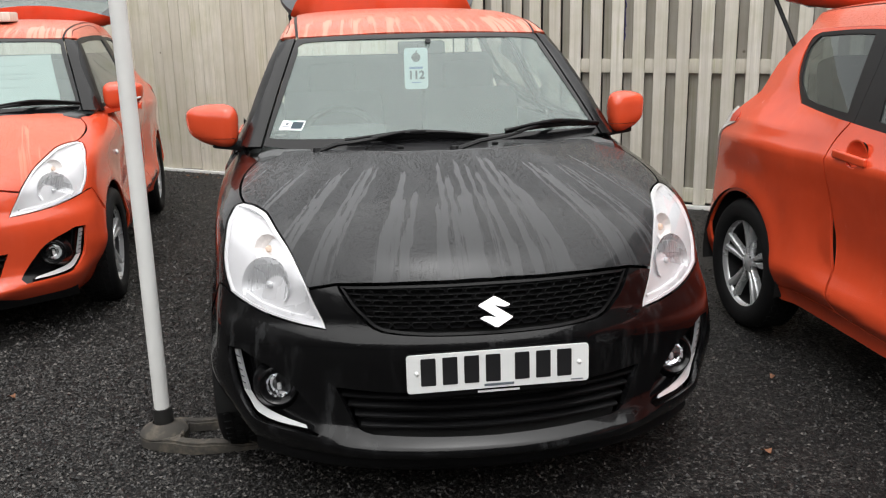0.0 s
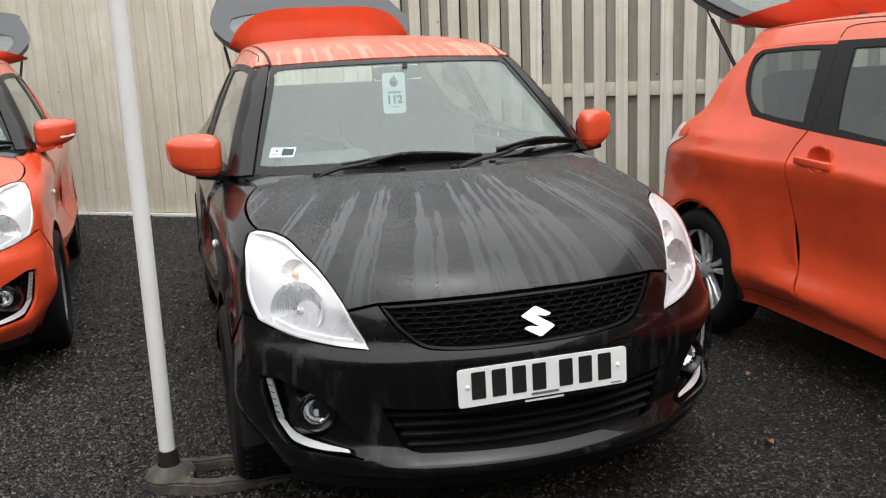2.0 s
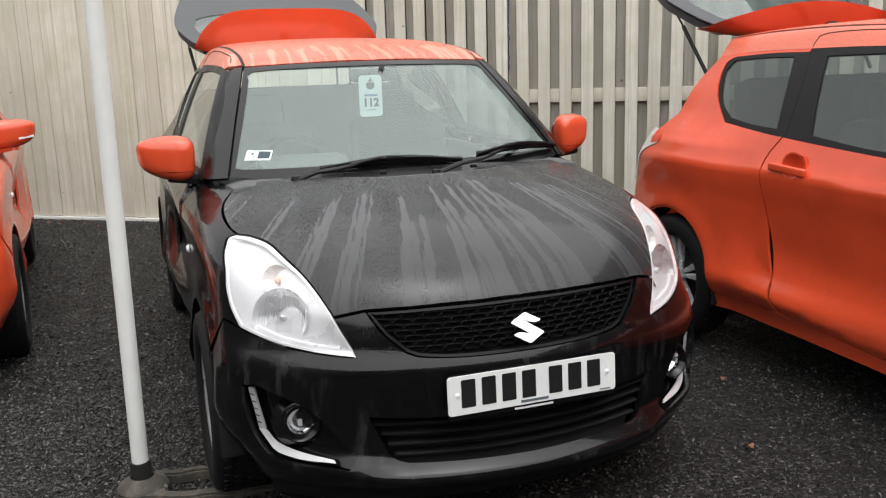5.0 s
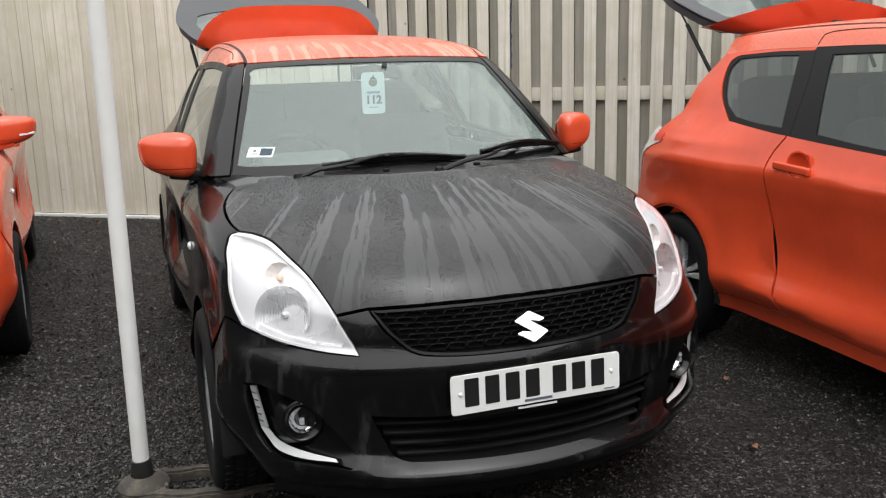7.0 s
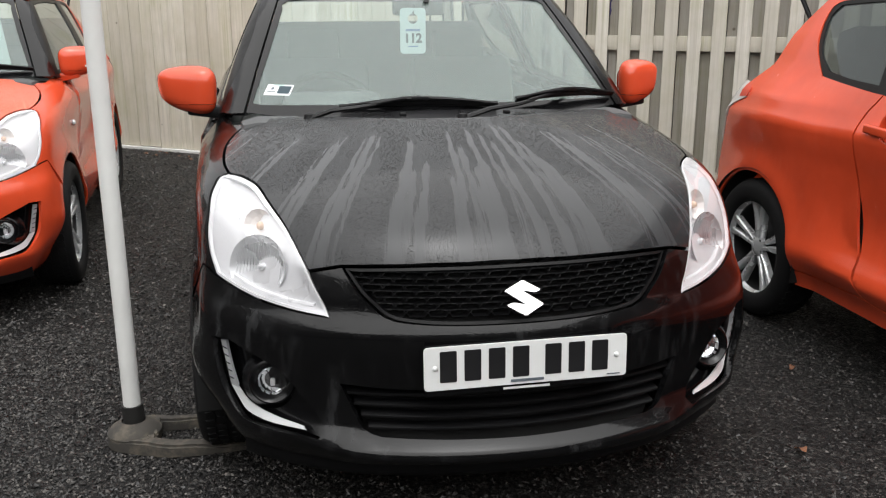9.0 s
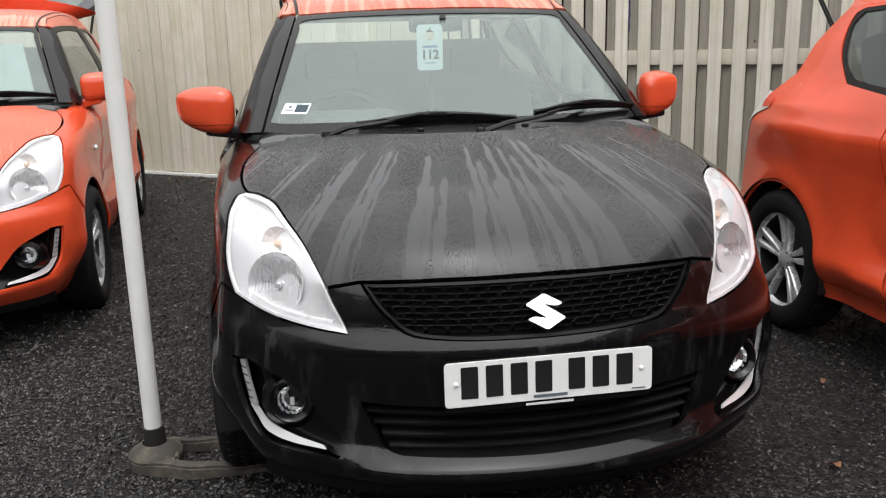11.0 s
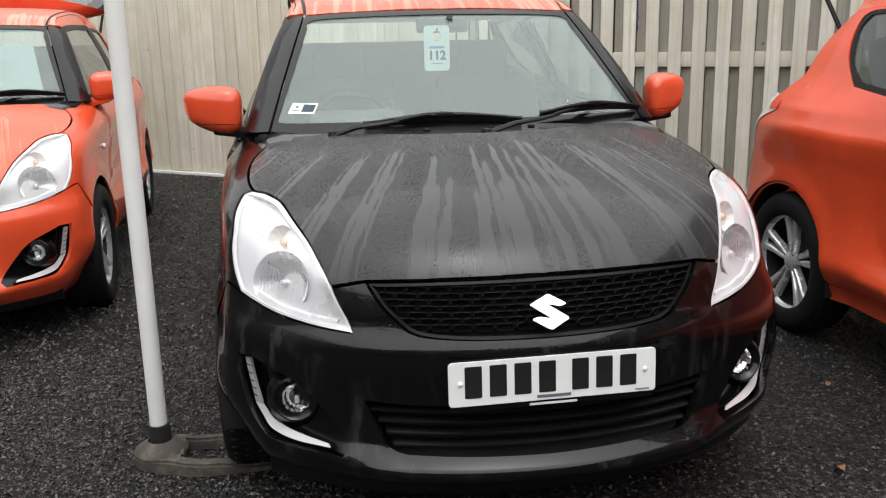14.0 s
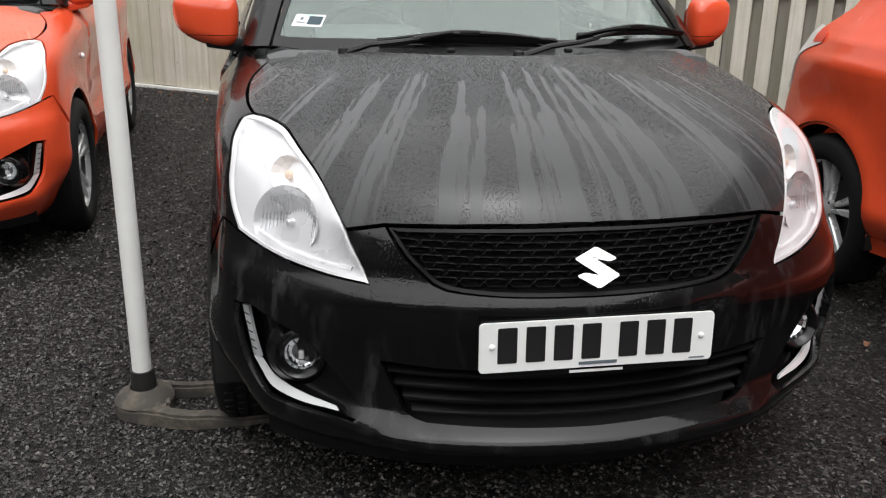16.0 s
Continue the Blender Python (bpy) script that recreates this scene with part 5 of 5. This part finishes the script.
    roof_half = path([(0.0, 1.545), (0.25, 1.570), (0.42, 1.612), (0.507, 1.645)], [(0.507, 1.645), (0.510, 2.0), (0.510, 2.6), (0.489, 3.205)], [(0.489, 3.205), (0.30, 3.235), (0.0, 3.245)], step=0.03)
    roof_half[0, 0] = roof_half[-1, 0] = 0.0
    skin("roof", mirrored(roof_half), seen_top, cabin, roof_mat, car, step=0.05, gap=0.001)
    part("roof_lining", box(0.98, 1.62, 0.02, 0.006, pose(0, 2.46, 1.385)), dash_grey, car)
    # inside
    part("floor_pan", box(1.36, 3.30, 0.10, 0.02, pose(0, 2.0, 0.23)), dark_void, car)
    part("engine_bay", box(1.05, 0.62, 0.40, 0.05, pose(0, 0.66, 0.46)), dark_void, car)
    part("boot_floor", box(1.10, 0.60, 0.06, 0.02, pose(0, 3.30, 0.70)), trim_grey, car)
    for s in (1, -1):
        part("door_lining", box(0.06, 1.7, 0.62, 0.03, pose(s * 0.705, 2.15, 0.66)), dash_grey, car)
    dash = part("dashboard", box(1.38, 0.52, 0.30, 0.07, pose(0, 1.24, 0.84, -4)), dash_grey, car)
    part("binnacle", box(0.36, 0.20, 0.10, 0.04, pose(-0.35, 1.36, 0.99, 8)), dash_grey, dash)
    wheel_in = part("steering_wheel", lathe([(0.182 + 0.016 * math.cos(t), 0.016 * math.sin(t)) for t in np.linspace(0, 2 * math.pi, 11)], 40), trim_black, car, "", pose(-0.35, 1.56, 0.93, 0, 25, 90))
    part("wheel_boss", box(0.05, 0.15, 0.13, 0.02), trim_black, wheel_in)
    part("wheel_spoke", box(0.018, 0.34, 0.035, 0.008), trim_black, wheel_in)
    for x in (-0.35, 0.35):
        seat(car, x, 1.95)
    seat(car, 0.0, 2.62, 1.22, 0.76)
    part("rear_view_mirror", box(0.20, 0.03, 0.055, 0.014, pose(0.0, 1.53, 1.345, -8)), trim_black, car, "black rear view mirror")
    part("mirror_stem", sweep([(0.02, 1.47, 1.375), (0.02, 1.50, 1.35)], 0.012), trim_black, car)
    tailgate(car, paint_orange, *((0.240, 0.55, 4.5, 0.035) if plated else (0.150, 0.62, 2.0, 0.075)))
    part("antenna_base", lathe([(0.0, 0.034), (0.014, 0.031), (0.026, 0.020), (0.032, 0.0)], 24), trim_black, car, "black roof aerial base", pose(0, 3.10, float(roof_line(3.10)) - 0.003, 0, -90, 0) @ Matrix.Diagonal((1, 2.0, 1, 1)))
    # wipers
    wiper(car, (-0.460, 0.955, 1.006), (-0.314, 0.930, 1.040), (-0.09, 1.000, 1.062), (-0.355, 1.034, 1.033), (0.168, 0.974, 1.038))
    wiper(car, (0.02, 0.845, 1.008), (0.215, 0.900, 1.042), (0.46, 1.100, 1.062), (0.235, 0.985, 1.052), (0.655, 1.172, 1.046))
    for x in (-0.17, 0.17):
        part("washer_jet", box(0.022, 0.018, 0.012, 0.004, pose(x, 0.865, 1.022)), trim_black, car)
    return car


# ---- the place ----
ground = part("ground", (lambda bm: (bmesh.ops.create_grid(bm, x_segments=40, y_segments=40, size=200.0), bm)[1])(bmesh.new()), ground_mat, None)
tagged(ground, "dark wet tarmac and loose chippings of the yard", "ground", kind="structure")

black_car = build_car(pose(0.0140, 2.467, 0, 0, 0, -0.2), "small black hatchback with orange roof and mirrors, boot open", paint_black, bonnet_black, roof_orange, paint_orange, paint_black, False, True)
left_car = build_car(pose(-2.325, 4.33, 0, 0, 0, 2.5), "small orange hatchback parked nose out with its boot open", paint_orange, bonnet_orange, roof_orange, paint_orange, paint_orange, True, False)
right_car = copy_thing(left_car, pose(2.335, 0.80, 0))
for child in right_car.children:
    if child.name.startswith("tailgate"):
        child.matrix_basis = pose(0, 3.19, 1.478, 3)

# fence of boards set alternately before and behind its rails
FX, FY = -0.72, 8.37
along = Vector((1, FX, 0)).normalized()
turn = math.degrees(math.atan2(along.y, along.x))
fence = thing("fence", pose(0, FY, 0, 0, 0, turn), "weathered pale timber hit and miss fence on rails", "fence", kind="structure")
TALL = 3.0


def board_mesh(w, d, h, name, mat):
    bm = box(w, d, h, 0.004, segments=1)
    me = bpy.data.meshes.new(name)
    bm.to_mesh(me)
    bm.free()
    me.materials.append(mat)
    return me


front_mesh = board_mesh(0.094, 0.020, TALL, "board", wood_pale)
back_mesh = board_mesh(0.089, 0.020, TALL, "board", wood_back_shaded)
close_mesh = board_mesh(0.1255, 0.018, TALL, "board", wood_close)
rng = random.Random(4)
LEFT_END = 0.95
for i in range(-18, 34):
    s = 3.241 + 0.1690 * i
    if LEFT_END < s < 8.5:
        put("board", front_mesh, fence, m=pose(s + rng.uniform(-0.004, 0.004), 0.0, 0.03 + TALL / 2 + rng.uniform(-0.004, 0.004), 0, rng.uniform(-0.25, 0.25), 0))
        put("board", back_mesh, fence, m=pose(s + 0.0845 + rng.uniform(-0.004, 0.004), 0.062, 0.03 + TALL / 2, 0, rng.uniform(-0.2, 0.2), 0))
for i in range(52):
    s = LEFT_END - 0.04 - 0.130 * i
    put("board", close_mesh, fence, m=pose(s, 0.006 + rng.uniform(-0.003, 0.003), 0.03 + TALL / 2 + rng.uniform(-0.004, 0.004), 0, rng.uniform(-0.10, 0.10), 2.0 + rng.uniform(-1.5, 1.5)))
# added sheet behind the close boards; its darker wood puts shade into the gaps
part("backing", box(6.9, 0.012, TALL, 0.0, pose(LEFT_END - 3.45, 0.028, 0.03 + TALL / 2)), wood_back_shaded, fence)
for z in (0.10, 1.083, 2.08):
    part("rail", box(14.0, 0.042, 0.105, 0.004, pose(1.5, 0.031, z)), wood_pale, fence)
part("gravel_board", box(14.0, 0.05, 0.03, 0.004, pose(1.5, -0.012, 0.012)), pole_white, fence, "pale edging strip under the boards")

# unseen dark backdrop, added so the slits between boards look dark
north_backdrop = part("wall_north", box(15.0, 0.2, 2.9, 0.02, pose(0, FY, 0, 0, 0, turn) @ pose(1.2, 0.55, 1.45)), plain("dark_fence_backdrop", (0.020, 0.020, 0.018), 0.9), None)
tagged(north_backdrop, "dark backdrop added close behind the fence to darken its slits", "wall", kind="structure")

# strips of torn purple net caught between the boards
rng = random.Random(21)
for s, z0, z1 in ((2.446, 1.28, 2.3), (2.594, 1.30, 2.3), (2.754, 1.5, 2.3)):
    z, line = z0, []
    while z < z1:
        line.append((s + rng.uniform(-0.006, 0.006), 0.030 + rng.uniform(-0.006, 0.006), z))
        z += rng.uniform(0.012, 0.022)
    part("net_strip", sweep(line, 0.0045, 5), net_purple, fence, "torn purple net strip")

# unseen plain walls, added behind and beside the camera to block low sky
unseen_south = part("wall_south", box(44, 0.3, 3.8, 0.02, pose(0, -6, 1.9)), plain("unseen_wall_grey", (0.085, 0.083, 0.080), 0.85), None)
tagged(unseen_south, "unseen plain grey wall added to darken low reflections", "wall", kind="structure")

# added out of view to darken the flanks that face west
unseen_west = part("unseen_wall_west", box(0.3, 22, 3.6, 0.02, pose(-7.0, 5.2, 1.8)), bpy.data.materials["unseen_wall_grey"], None)
tagged(unseen_west, "unseen plain grey wall added to block low sky from the west", "wall", kind="structure")

# added out of view to keep the ground by the right car darker
unseen_east = part("unseen_wall_east", box(0.3, 14, 5.0, 0.02, pose(5.2, 0.2, 2.5)), bpy.data.materials["unseen_wall_grey"], None)
tagged(unseen_east, "unseen plain grey wall added to block sky from the east", "wall", kind="structure")

# white pole in a rubber foot
pole = thing("marker_pole", pose(-1.046, 3.297, 0), "white plastic pole in a black rubber foot beside the car", "pole")
part("shaft", sweep([(-0.001, -0.005, 0.10), (0.012, -0.105, 2.4)], 0.027, 20), pole_white, pole)
part("sleeve", sweep([(0, 0, 0.07), (-0.001, -0.006, 0.132)], 0.035, 20, taper=0.94), sleeve_black, pole)
ring_out = path([(-0.030, -0.090), (-0.068, -0.062), (-0.083, -0.01), (-0.060, 0.050), (-0.02, 0.082), (0.045, 0.086)], [(0.045, 0.086), (0.10, 0.078), (0.30, 0.068)], [(0.30, 0.068), (0.302, 0.050), (0.30, 0.030)], [(0.30, 0.030), (0.20, 0.034), (0.080, 0.038)], [(0.080, 0.038), (0.078, -0.02), (0.074, -0.082)],
                [(0.074, -0.082), (0.12, -0.096), (0.16, -0.106), (0.24, -0.108), (0.42, -0.100)], [(0.42, -0.100), (0.425, -0.12), (0.42, -0.142)], [(0.42, -0.142), (0.32, -0.152), (0.22, -0.158), (0.12, -0.152), (0.045, -0.126), (-0.030, -0.090)], step=0.03)


def flat_block(ring, height, mat, name, parent, round_off=0.008):
    loops = [ring]
    pts = np.vstack(loops)
    links, k = [], 0
    for l in loops:
        links += [(k + i, k + (i + 1) % len(l)) for i in range(len(l))]
        k += len(l)
    co, _, tris, *_ = delaunay_2d_cdt([Vector(p) for p in pts], links, [], 0, 1e-7)
    co = np.array([tuple(v) for v in co])
    tris = np.array([t for t in tris if len(t) == 3])
    mid = co[tris].mean(1)
    keep = within(ring, mid)
    bm = bmesh.new()
    vs = [bm.verts.new((x, y, 0.004)) for x, y in co]
    fs = [bm.faces.new([vs[i] for i in t]) for t in tris[keep]]
    out = bmesh.ops.extrude_face_region(bm, geom=fs)
    for v in [g for g in out["geom"] if isinstance(g, bmesh.types.BMVert)]:
        v.co.z += height * (1 - 0.55 * min(1.0, max(0.0, (v.co.x - 0.12) / 0.25)) + 0.08 * math.sin(40 * v.co.x))
    bmesh.ops.recalc_face_normals(bm, faces=bm.faces[:])
    rim = [e for e in bm.edges if len(e.link_faces) == 2 and e.calc_face_angle() > 1.0 and min(v.co.z for v in e.verts) > 0.01]
    bmesh.ops.bevel(bm, geom=rim, offset=round_off, segments=2, affect="EDGES")
    return part(name, bm, mat, parent)


flat_block(ring_out, 0.042, rubber_foot, "foot", pole)
part("foot_collar", lathe([(0.084, 0.0), (0.074, 0.014), (0.054, 0.026), (0.038, 0.036)], 32), rubber_foot, pole, m=pose(0, -0.01, 0.042, 0, -90, 0))
for yy in (-0.045, 0.030):
    part("foot_rib", box(0.012, 0.050, 0.012, 0.004), rubber_foot, pole, m=pose(0.068, yy, 0.046, 0, 0, 6))
part("foot_lug", lathe([(0.016, 0.0), (0.017, 0.006), (0.010, 0.007), (0.009, 0.002), (0.0, 0.002)], 16), rubber_foot, pole, m=pose(0.040, -0.083, 0.042, 0, -90, 0))

# ---- small things ----


def flat_text(body_text, size, mat, name, parent, m, depth=0.0006):
    cu = bpy.data.curves.new(name, "FONT")
    cu.body, cu.size, cu.align_x, cu.align_y, cu.extrude = body_text, size, "CENTER", "CENTER", depth
    cu.offset = 0.0018
    tmp = bpy.data.objects.new(name, cu)
    scene.collection.objects.link(tmp)
    bpy.context.view_layer.update()
    me = bpy.data.meshes.new_from_object(tmp.evaluated_get(bpy.context.evaluated_depsgraph_get()))
    bpy.data.objects.remove(tmp)
    bpy.data.curves.remove(cu)
    me.materials.clear()
    me.materials.append(mat)
    return put(name, me, parent, "", m)


def card_with_hole(w, h, hole_z, hole_r):
    ring = np.array(rounded(w, h, 0.014))
    hole = np.array([(hole_r * math.cos(a), hole_z + hole_r * math.sin(a)) for a in np.linspace(0, 2 * math.pi, 20, endpoint=False)])
    pts = np.vstack([ring, hole])
    links = [(i, (i + 1) % len(ring)) for i in range(len(ring))] + [(len(ring) + i, len(ring) + (i + 1) % len(hole)) for i in range(len(hole))]
    co, _, tris, *_ = delaunay_2d_cdt([Vector(p) for p in pts], links, [], 0, 1e-7)
    co = np.array([tuple(v) for v in co])
    tris = np.array([t for t in tris if len(t) == 3])
    mid = co[tris].mean(1)
    tris = tris[within(ring, mid) & ~within(hole, mid)]
    bm = bmesh.new()
    vs = [bm.verts.new((x, 0, z)) for x, z in co]
    fs = [bm.faces.new([vs[i] for i in t]) for t in tris]
    out = bmesh.ops.extrude_face_region(bm, geom=fs)
    for v in [g for g in out["geom"] if isinstance(g, bmesh.types.BMVert)]:
        v.co.y += 0.0012
    bmesh.ops.recalc_face_normals(bm, faces=bm.faces[:])
    return bm


def on_screen(x, z, sink=0.012):
    p = seen_front(cabin, [(x, z)])
    n = slope_of(cabin, p)[0]
    q = p[0] - sink * n
    return q, n


BLACK_AT = Vector((0.018, 2.467, 0))
# hanging price tag behind the screen
tag = thing("hang_tag", Matrix.Translation(BLACK_AT + Vector((-0.030, 1.475, 1.262))), "pale blue card tag numbered 112 hanging from the mirror", "tag")
card_ob = part("card", card_with_hole(0.098, 0.168, 0.045, 0.019), card, tag, smooth=0)
flat_text("112", 0.046, ink_navy, "number", card_ob, pose(0.0, -0.001, -0.028, 90))
part("heading_bar", box(0.056, 0.0008, 0.009), ink_blue, card_ob, m=pose(0, -0.0006, 0.003))
part("small_print", box(0.040, 0.0008, 0.004), ink_blue, card_ob, m=pose(0, -0.0006, -0.057))
part("hook", sweep([(0.0, 0.002, 0.064), (0.006, 0.004, 0.078), (0.010, 0.03, 0.092)], 0.004), trim_black, tag)

# sticker inside the lower corner of the screen
q, n = on_screen(-0.548, 1.082, 0.006)
stick = thing("windscreen_sticker", Matrix.Translation(BLACK_AT + Vector(q)) @ pose(0, 0, 0, -52, 0, -28), "small white and navy sticker inside the windscreen", "sticker")
part("paper", slab(rounded(0.098, 0.052, 0.003, 2), 0.0008), paper, stick, smooth=0)
part("navy_panel", slab(rounded(0.046, 0.036, 0.002, 2), 0.0008), ink_navy, stick, m=pose(0.021, -0.001, 0.0), smooth=0)
part("print_bar", box(0.030, 0.0008, 0.004), ink_grey, stick, m=pose(-0.024, -0.001, -0.010))
part("print_mark", box(0.010, 0.0008, 0.012), ink_grey, stick, m=pose(-0.024, -0.001, 0.006))

# price sheet inside the screen of the orange car, and the board on its roof
q, n = on_screen(0.30, 1.205, 0.035)
side_way = Vector((0, 0, 1)).cross(Vector(n)).normalized() * -1
up_way = Vector(n).cross(side_way).normalized() * -1
if side_way.x < 0:
    side_way, up_way = -side_way, -up_way
if up_way.z < 0:
    up_way = -up_way
facing = Matrix((side_way, -Vector(n), up_way)).transposed().to_4x4()
sheet_ob = thing("price_sheet", pose(-2.325, 4.33, 0, 0, 0, 2.5) @ Matrix.Translation(Vector(q)) @ facing, "large white paper sheet with faint print behind the windscreen", "paper sheet")
part("paper", slab(rounded(0.44, 0.44, 0.004, 2), 0.001), plain("fogged_paper", (0.28, 0.32, 0.32), 0.8, vary=0.06), sheet_ob, smooth=0)
for k, (w, z) in enumerate(((0.16, 0.13), (0.28, 0.05), (0.24, 0.01), (0.14, -0.07))):
    part("print_bar", box(w, 0.0008, 0.012), plain("faint_print_%d" % k, (0.22, 0.26, 0.27), 0.7), sheet_ob, m=pose(0, -0.001, z))
sign = thing("roof_sign", pose(-2.50, 6.32, 1.50, 0, 0, 2), "white box sign on a pale wooden base on the car roof", "sign")
part("base", box(0.62, 0.20, 0.058, 0.010, pose(-0.05, 0, 0.029)), wood_pale, sign)
part("panel", box(0.50, 0.05, 0.32, 0.006, pose(-0.20, 0, 0.217)), paper, sign)

# dead leaves on the chippings
rng = random.Random(11)


def leaf(x, y, size, turn_z):
    bm = bmesh.new()
    rows = []
    for i in range(9):
        t = i / 8
        w = 0.42 * size * math.sin(math.pi * min(1, t * 1.02 + 0.01)) ** 0.7 * (1 + 0.25 * math.sin(9 * t))
        rows.append([bm.verts.new((s * w, (t - 0.5) * size, 0.006 + 0.25 * abs(s) * w + 0.006 * math.sin(5 * t + s))) for s in (-1, -0.5, 0, 0.5, 1)])
    for a, b in zip(rows, rows[1:]):
        for k in range(4):
            bm.faces.new((a[k], a[k + 1], b[k + 1], b[k]))
    ob = part("leaf", bm, leaf_brown, None, m=pose(x, y, 0.008, rng.uniform(-12, 12), rng.uniform(-12, 12), turn_z))
    return tagged(ob, "curled brown dead leaf lying on the chippings", "leaf", "fallen leaves")


leaf(1.003, 2.776, 0.040, 30)
leaf(-1.722, 3.796, 0.035, 80)
leaf(1.349, 3.365, 0.028, 140)
for k in range(26):
    s = rng.uniform(-2.9, -0.5)
    leaf(s, 8.37 - 0.72 * s - rng.uniform(0.10, 0.45), rng.uniform(0.03, 0.055), rng.uniform(0, 360))


def chippings(name, x0, x1, y0, y1, count, size, seed):
    """Loose stones scattered over the ground, all in one sheet of meshes."""
    g = np.random.default_rng(seed)
    unit = np.array([(1, 0, 0), (-1, 0, 0), (0, 1, 0), (0, -1, 0), (0, 0, 1), (0, 0, -0.6)], float)
    tri = np.array([(0, 2, 4), (2, 1, 4), (1, 3, 4), (3, 0, 4), (2, 0, 5), (1, 2, 5), (3, 1, 5), (0, 3, 5)])
    c = np.column_stack([g.uniform(x0, x1, count), g.uniform(y0, y1, count), np.zeros(count)])
    rim = np.minimum(np.minimum(c[:, 0] - x0, x1 - c[:, 0]), c[:, 1] - y0 if y0 < 3 else 1.0)
    # stones thinned towards +x: the shade on that side put into the scatter
    thick = 1 - 0.75 * np.clip((c[:, 0] + 0.8) / 1.3, 0, 1)
    c = c[g.random(count) < np.clip(rim / 0.9, 0.0, 1) * thick]
    count = len(c)
    r = size * g.uniform(0.55, 1.25, count)
    c[:, 2] = r * g.uniform(0.05, 0.45, count)
    v = unit[None] * g.uniform(0.55, 1.15, (count, 6, 3)) * np.array([1.0, 0.8, 0.7]) + g.uniform(-0.25, 0.25, (count, 6, 3))
    a, b = g.uniform(0, 2 * np.pi, count), g.uniform(-0.7, 0.7, count)
    ca, sa, cb, sb = np.cos(a)[:, None], np.sin(a)[:, None], np.cos(b)[:, None], np.sin(b)[:, None]
    x, y, z = v[..., 0], v[..., 1], v[..., 2]
    y, z = cb * y - sb * z, sb * y + cb * z
    x, y = ca * x - sa * y, sa * x + ca * y
    verts = np.stack([x, y, z], -1) * r[:, None, None] + c[:, None, :]
    faces = (tri[None] + 6 * np.arange(count)[:, None, None]).reshape(-1, 3)
    me = bpy.data.meshes.new(name)
    me.vertices.add(count * 6)
    me.vertices.foreach_set("co", verts.reshape(-1))
    me.loops.add(len(faces) * 3)
    me.loops.foreach_set("vertex_index", faces.reshape(-1).astype(np.int32))
    me.polygons.add(len(faces))
    me.polygons.foreach_set("loop_start", np.arange(0, len(faces) * 3, 3, dtype=np.int32))
    me.update(calc_edges=True)
    me.materials.append(stone_mat)
    me.shade_flat()
    ob = new(name, me)
    return tagged(ob, "loose dark tarmac chippings covering the ground", "gravel", kind="stuff")


chippings("gravel", -3.4, 3.1, 1.0, 4.4, 118000, 0.0078, 1)
chippings("gravel", -3.9, 3.9, 4.4, 10.0, 56000, 0.011, 2)
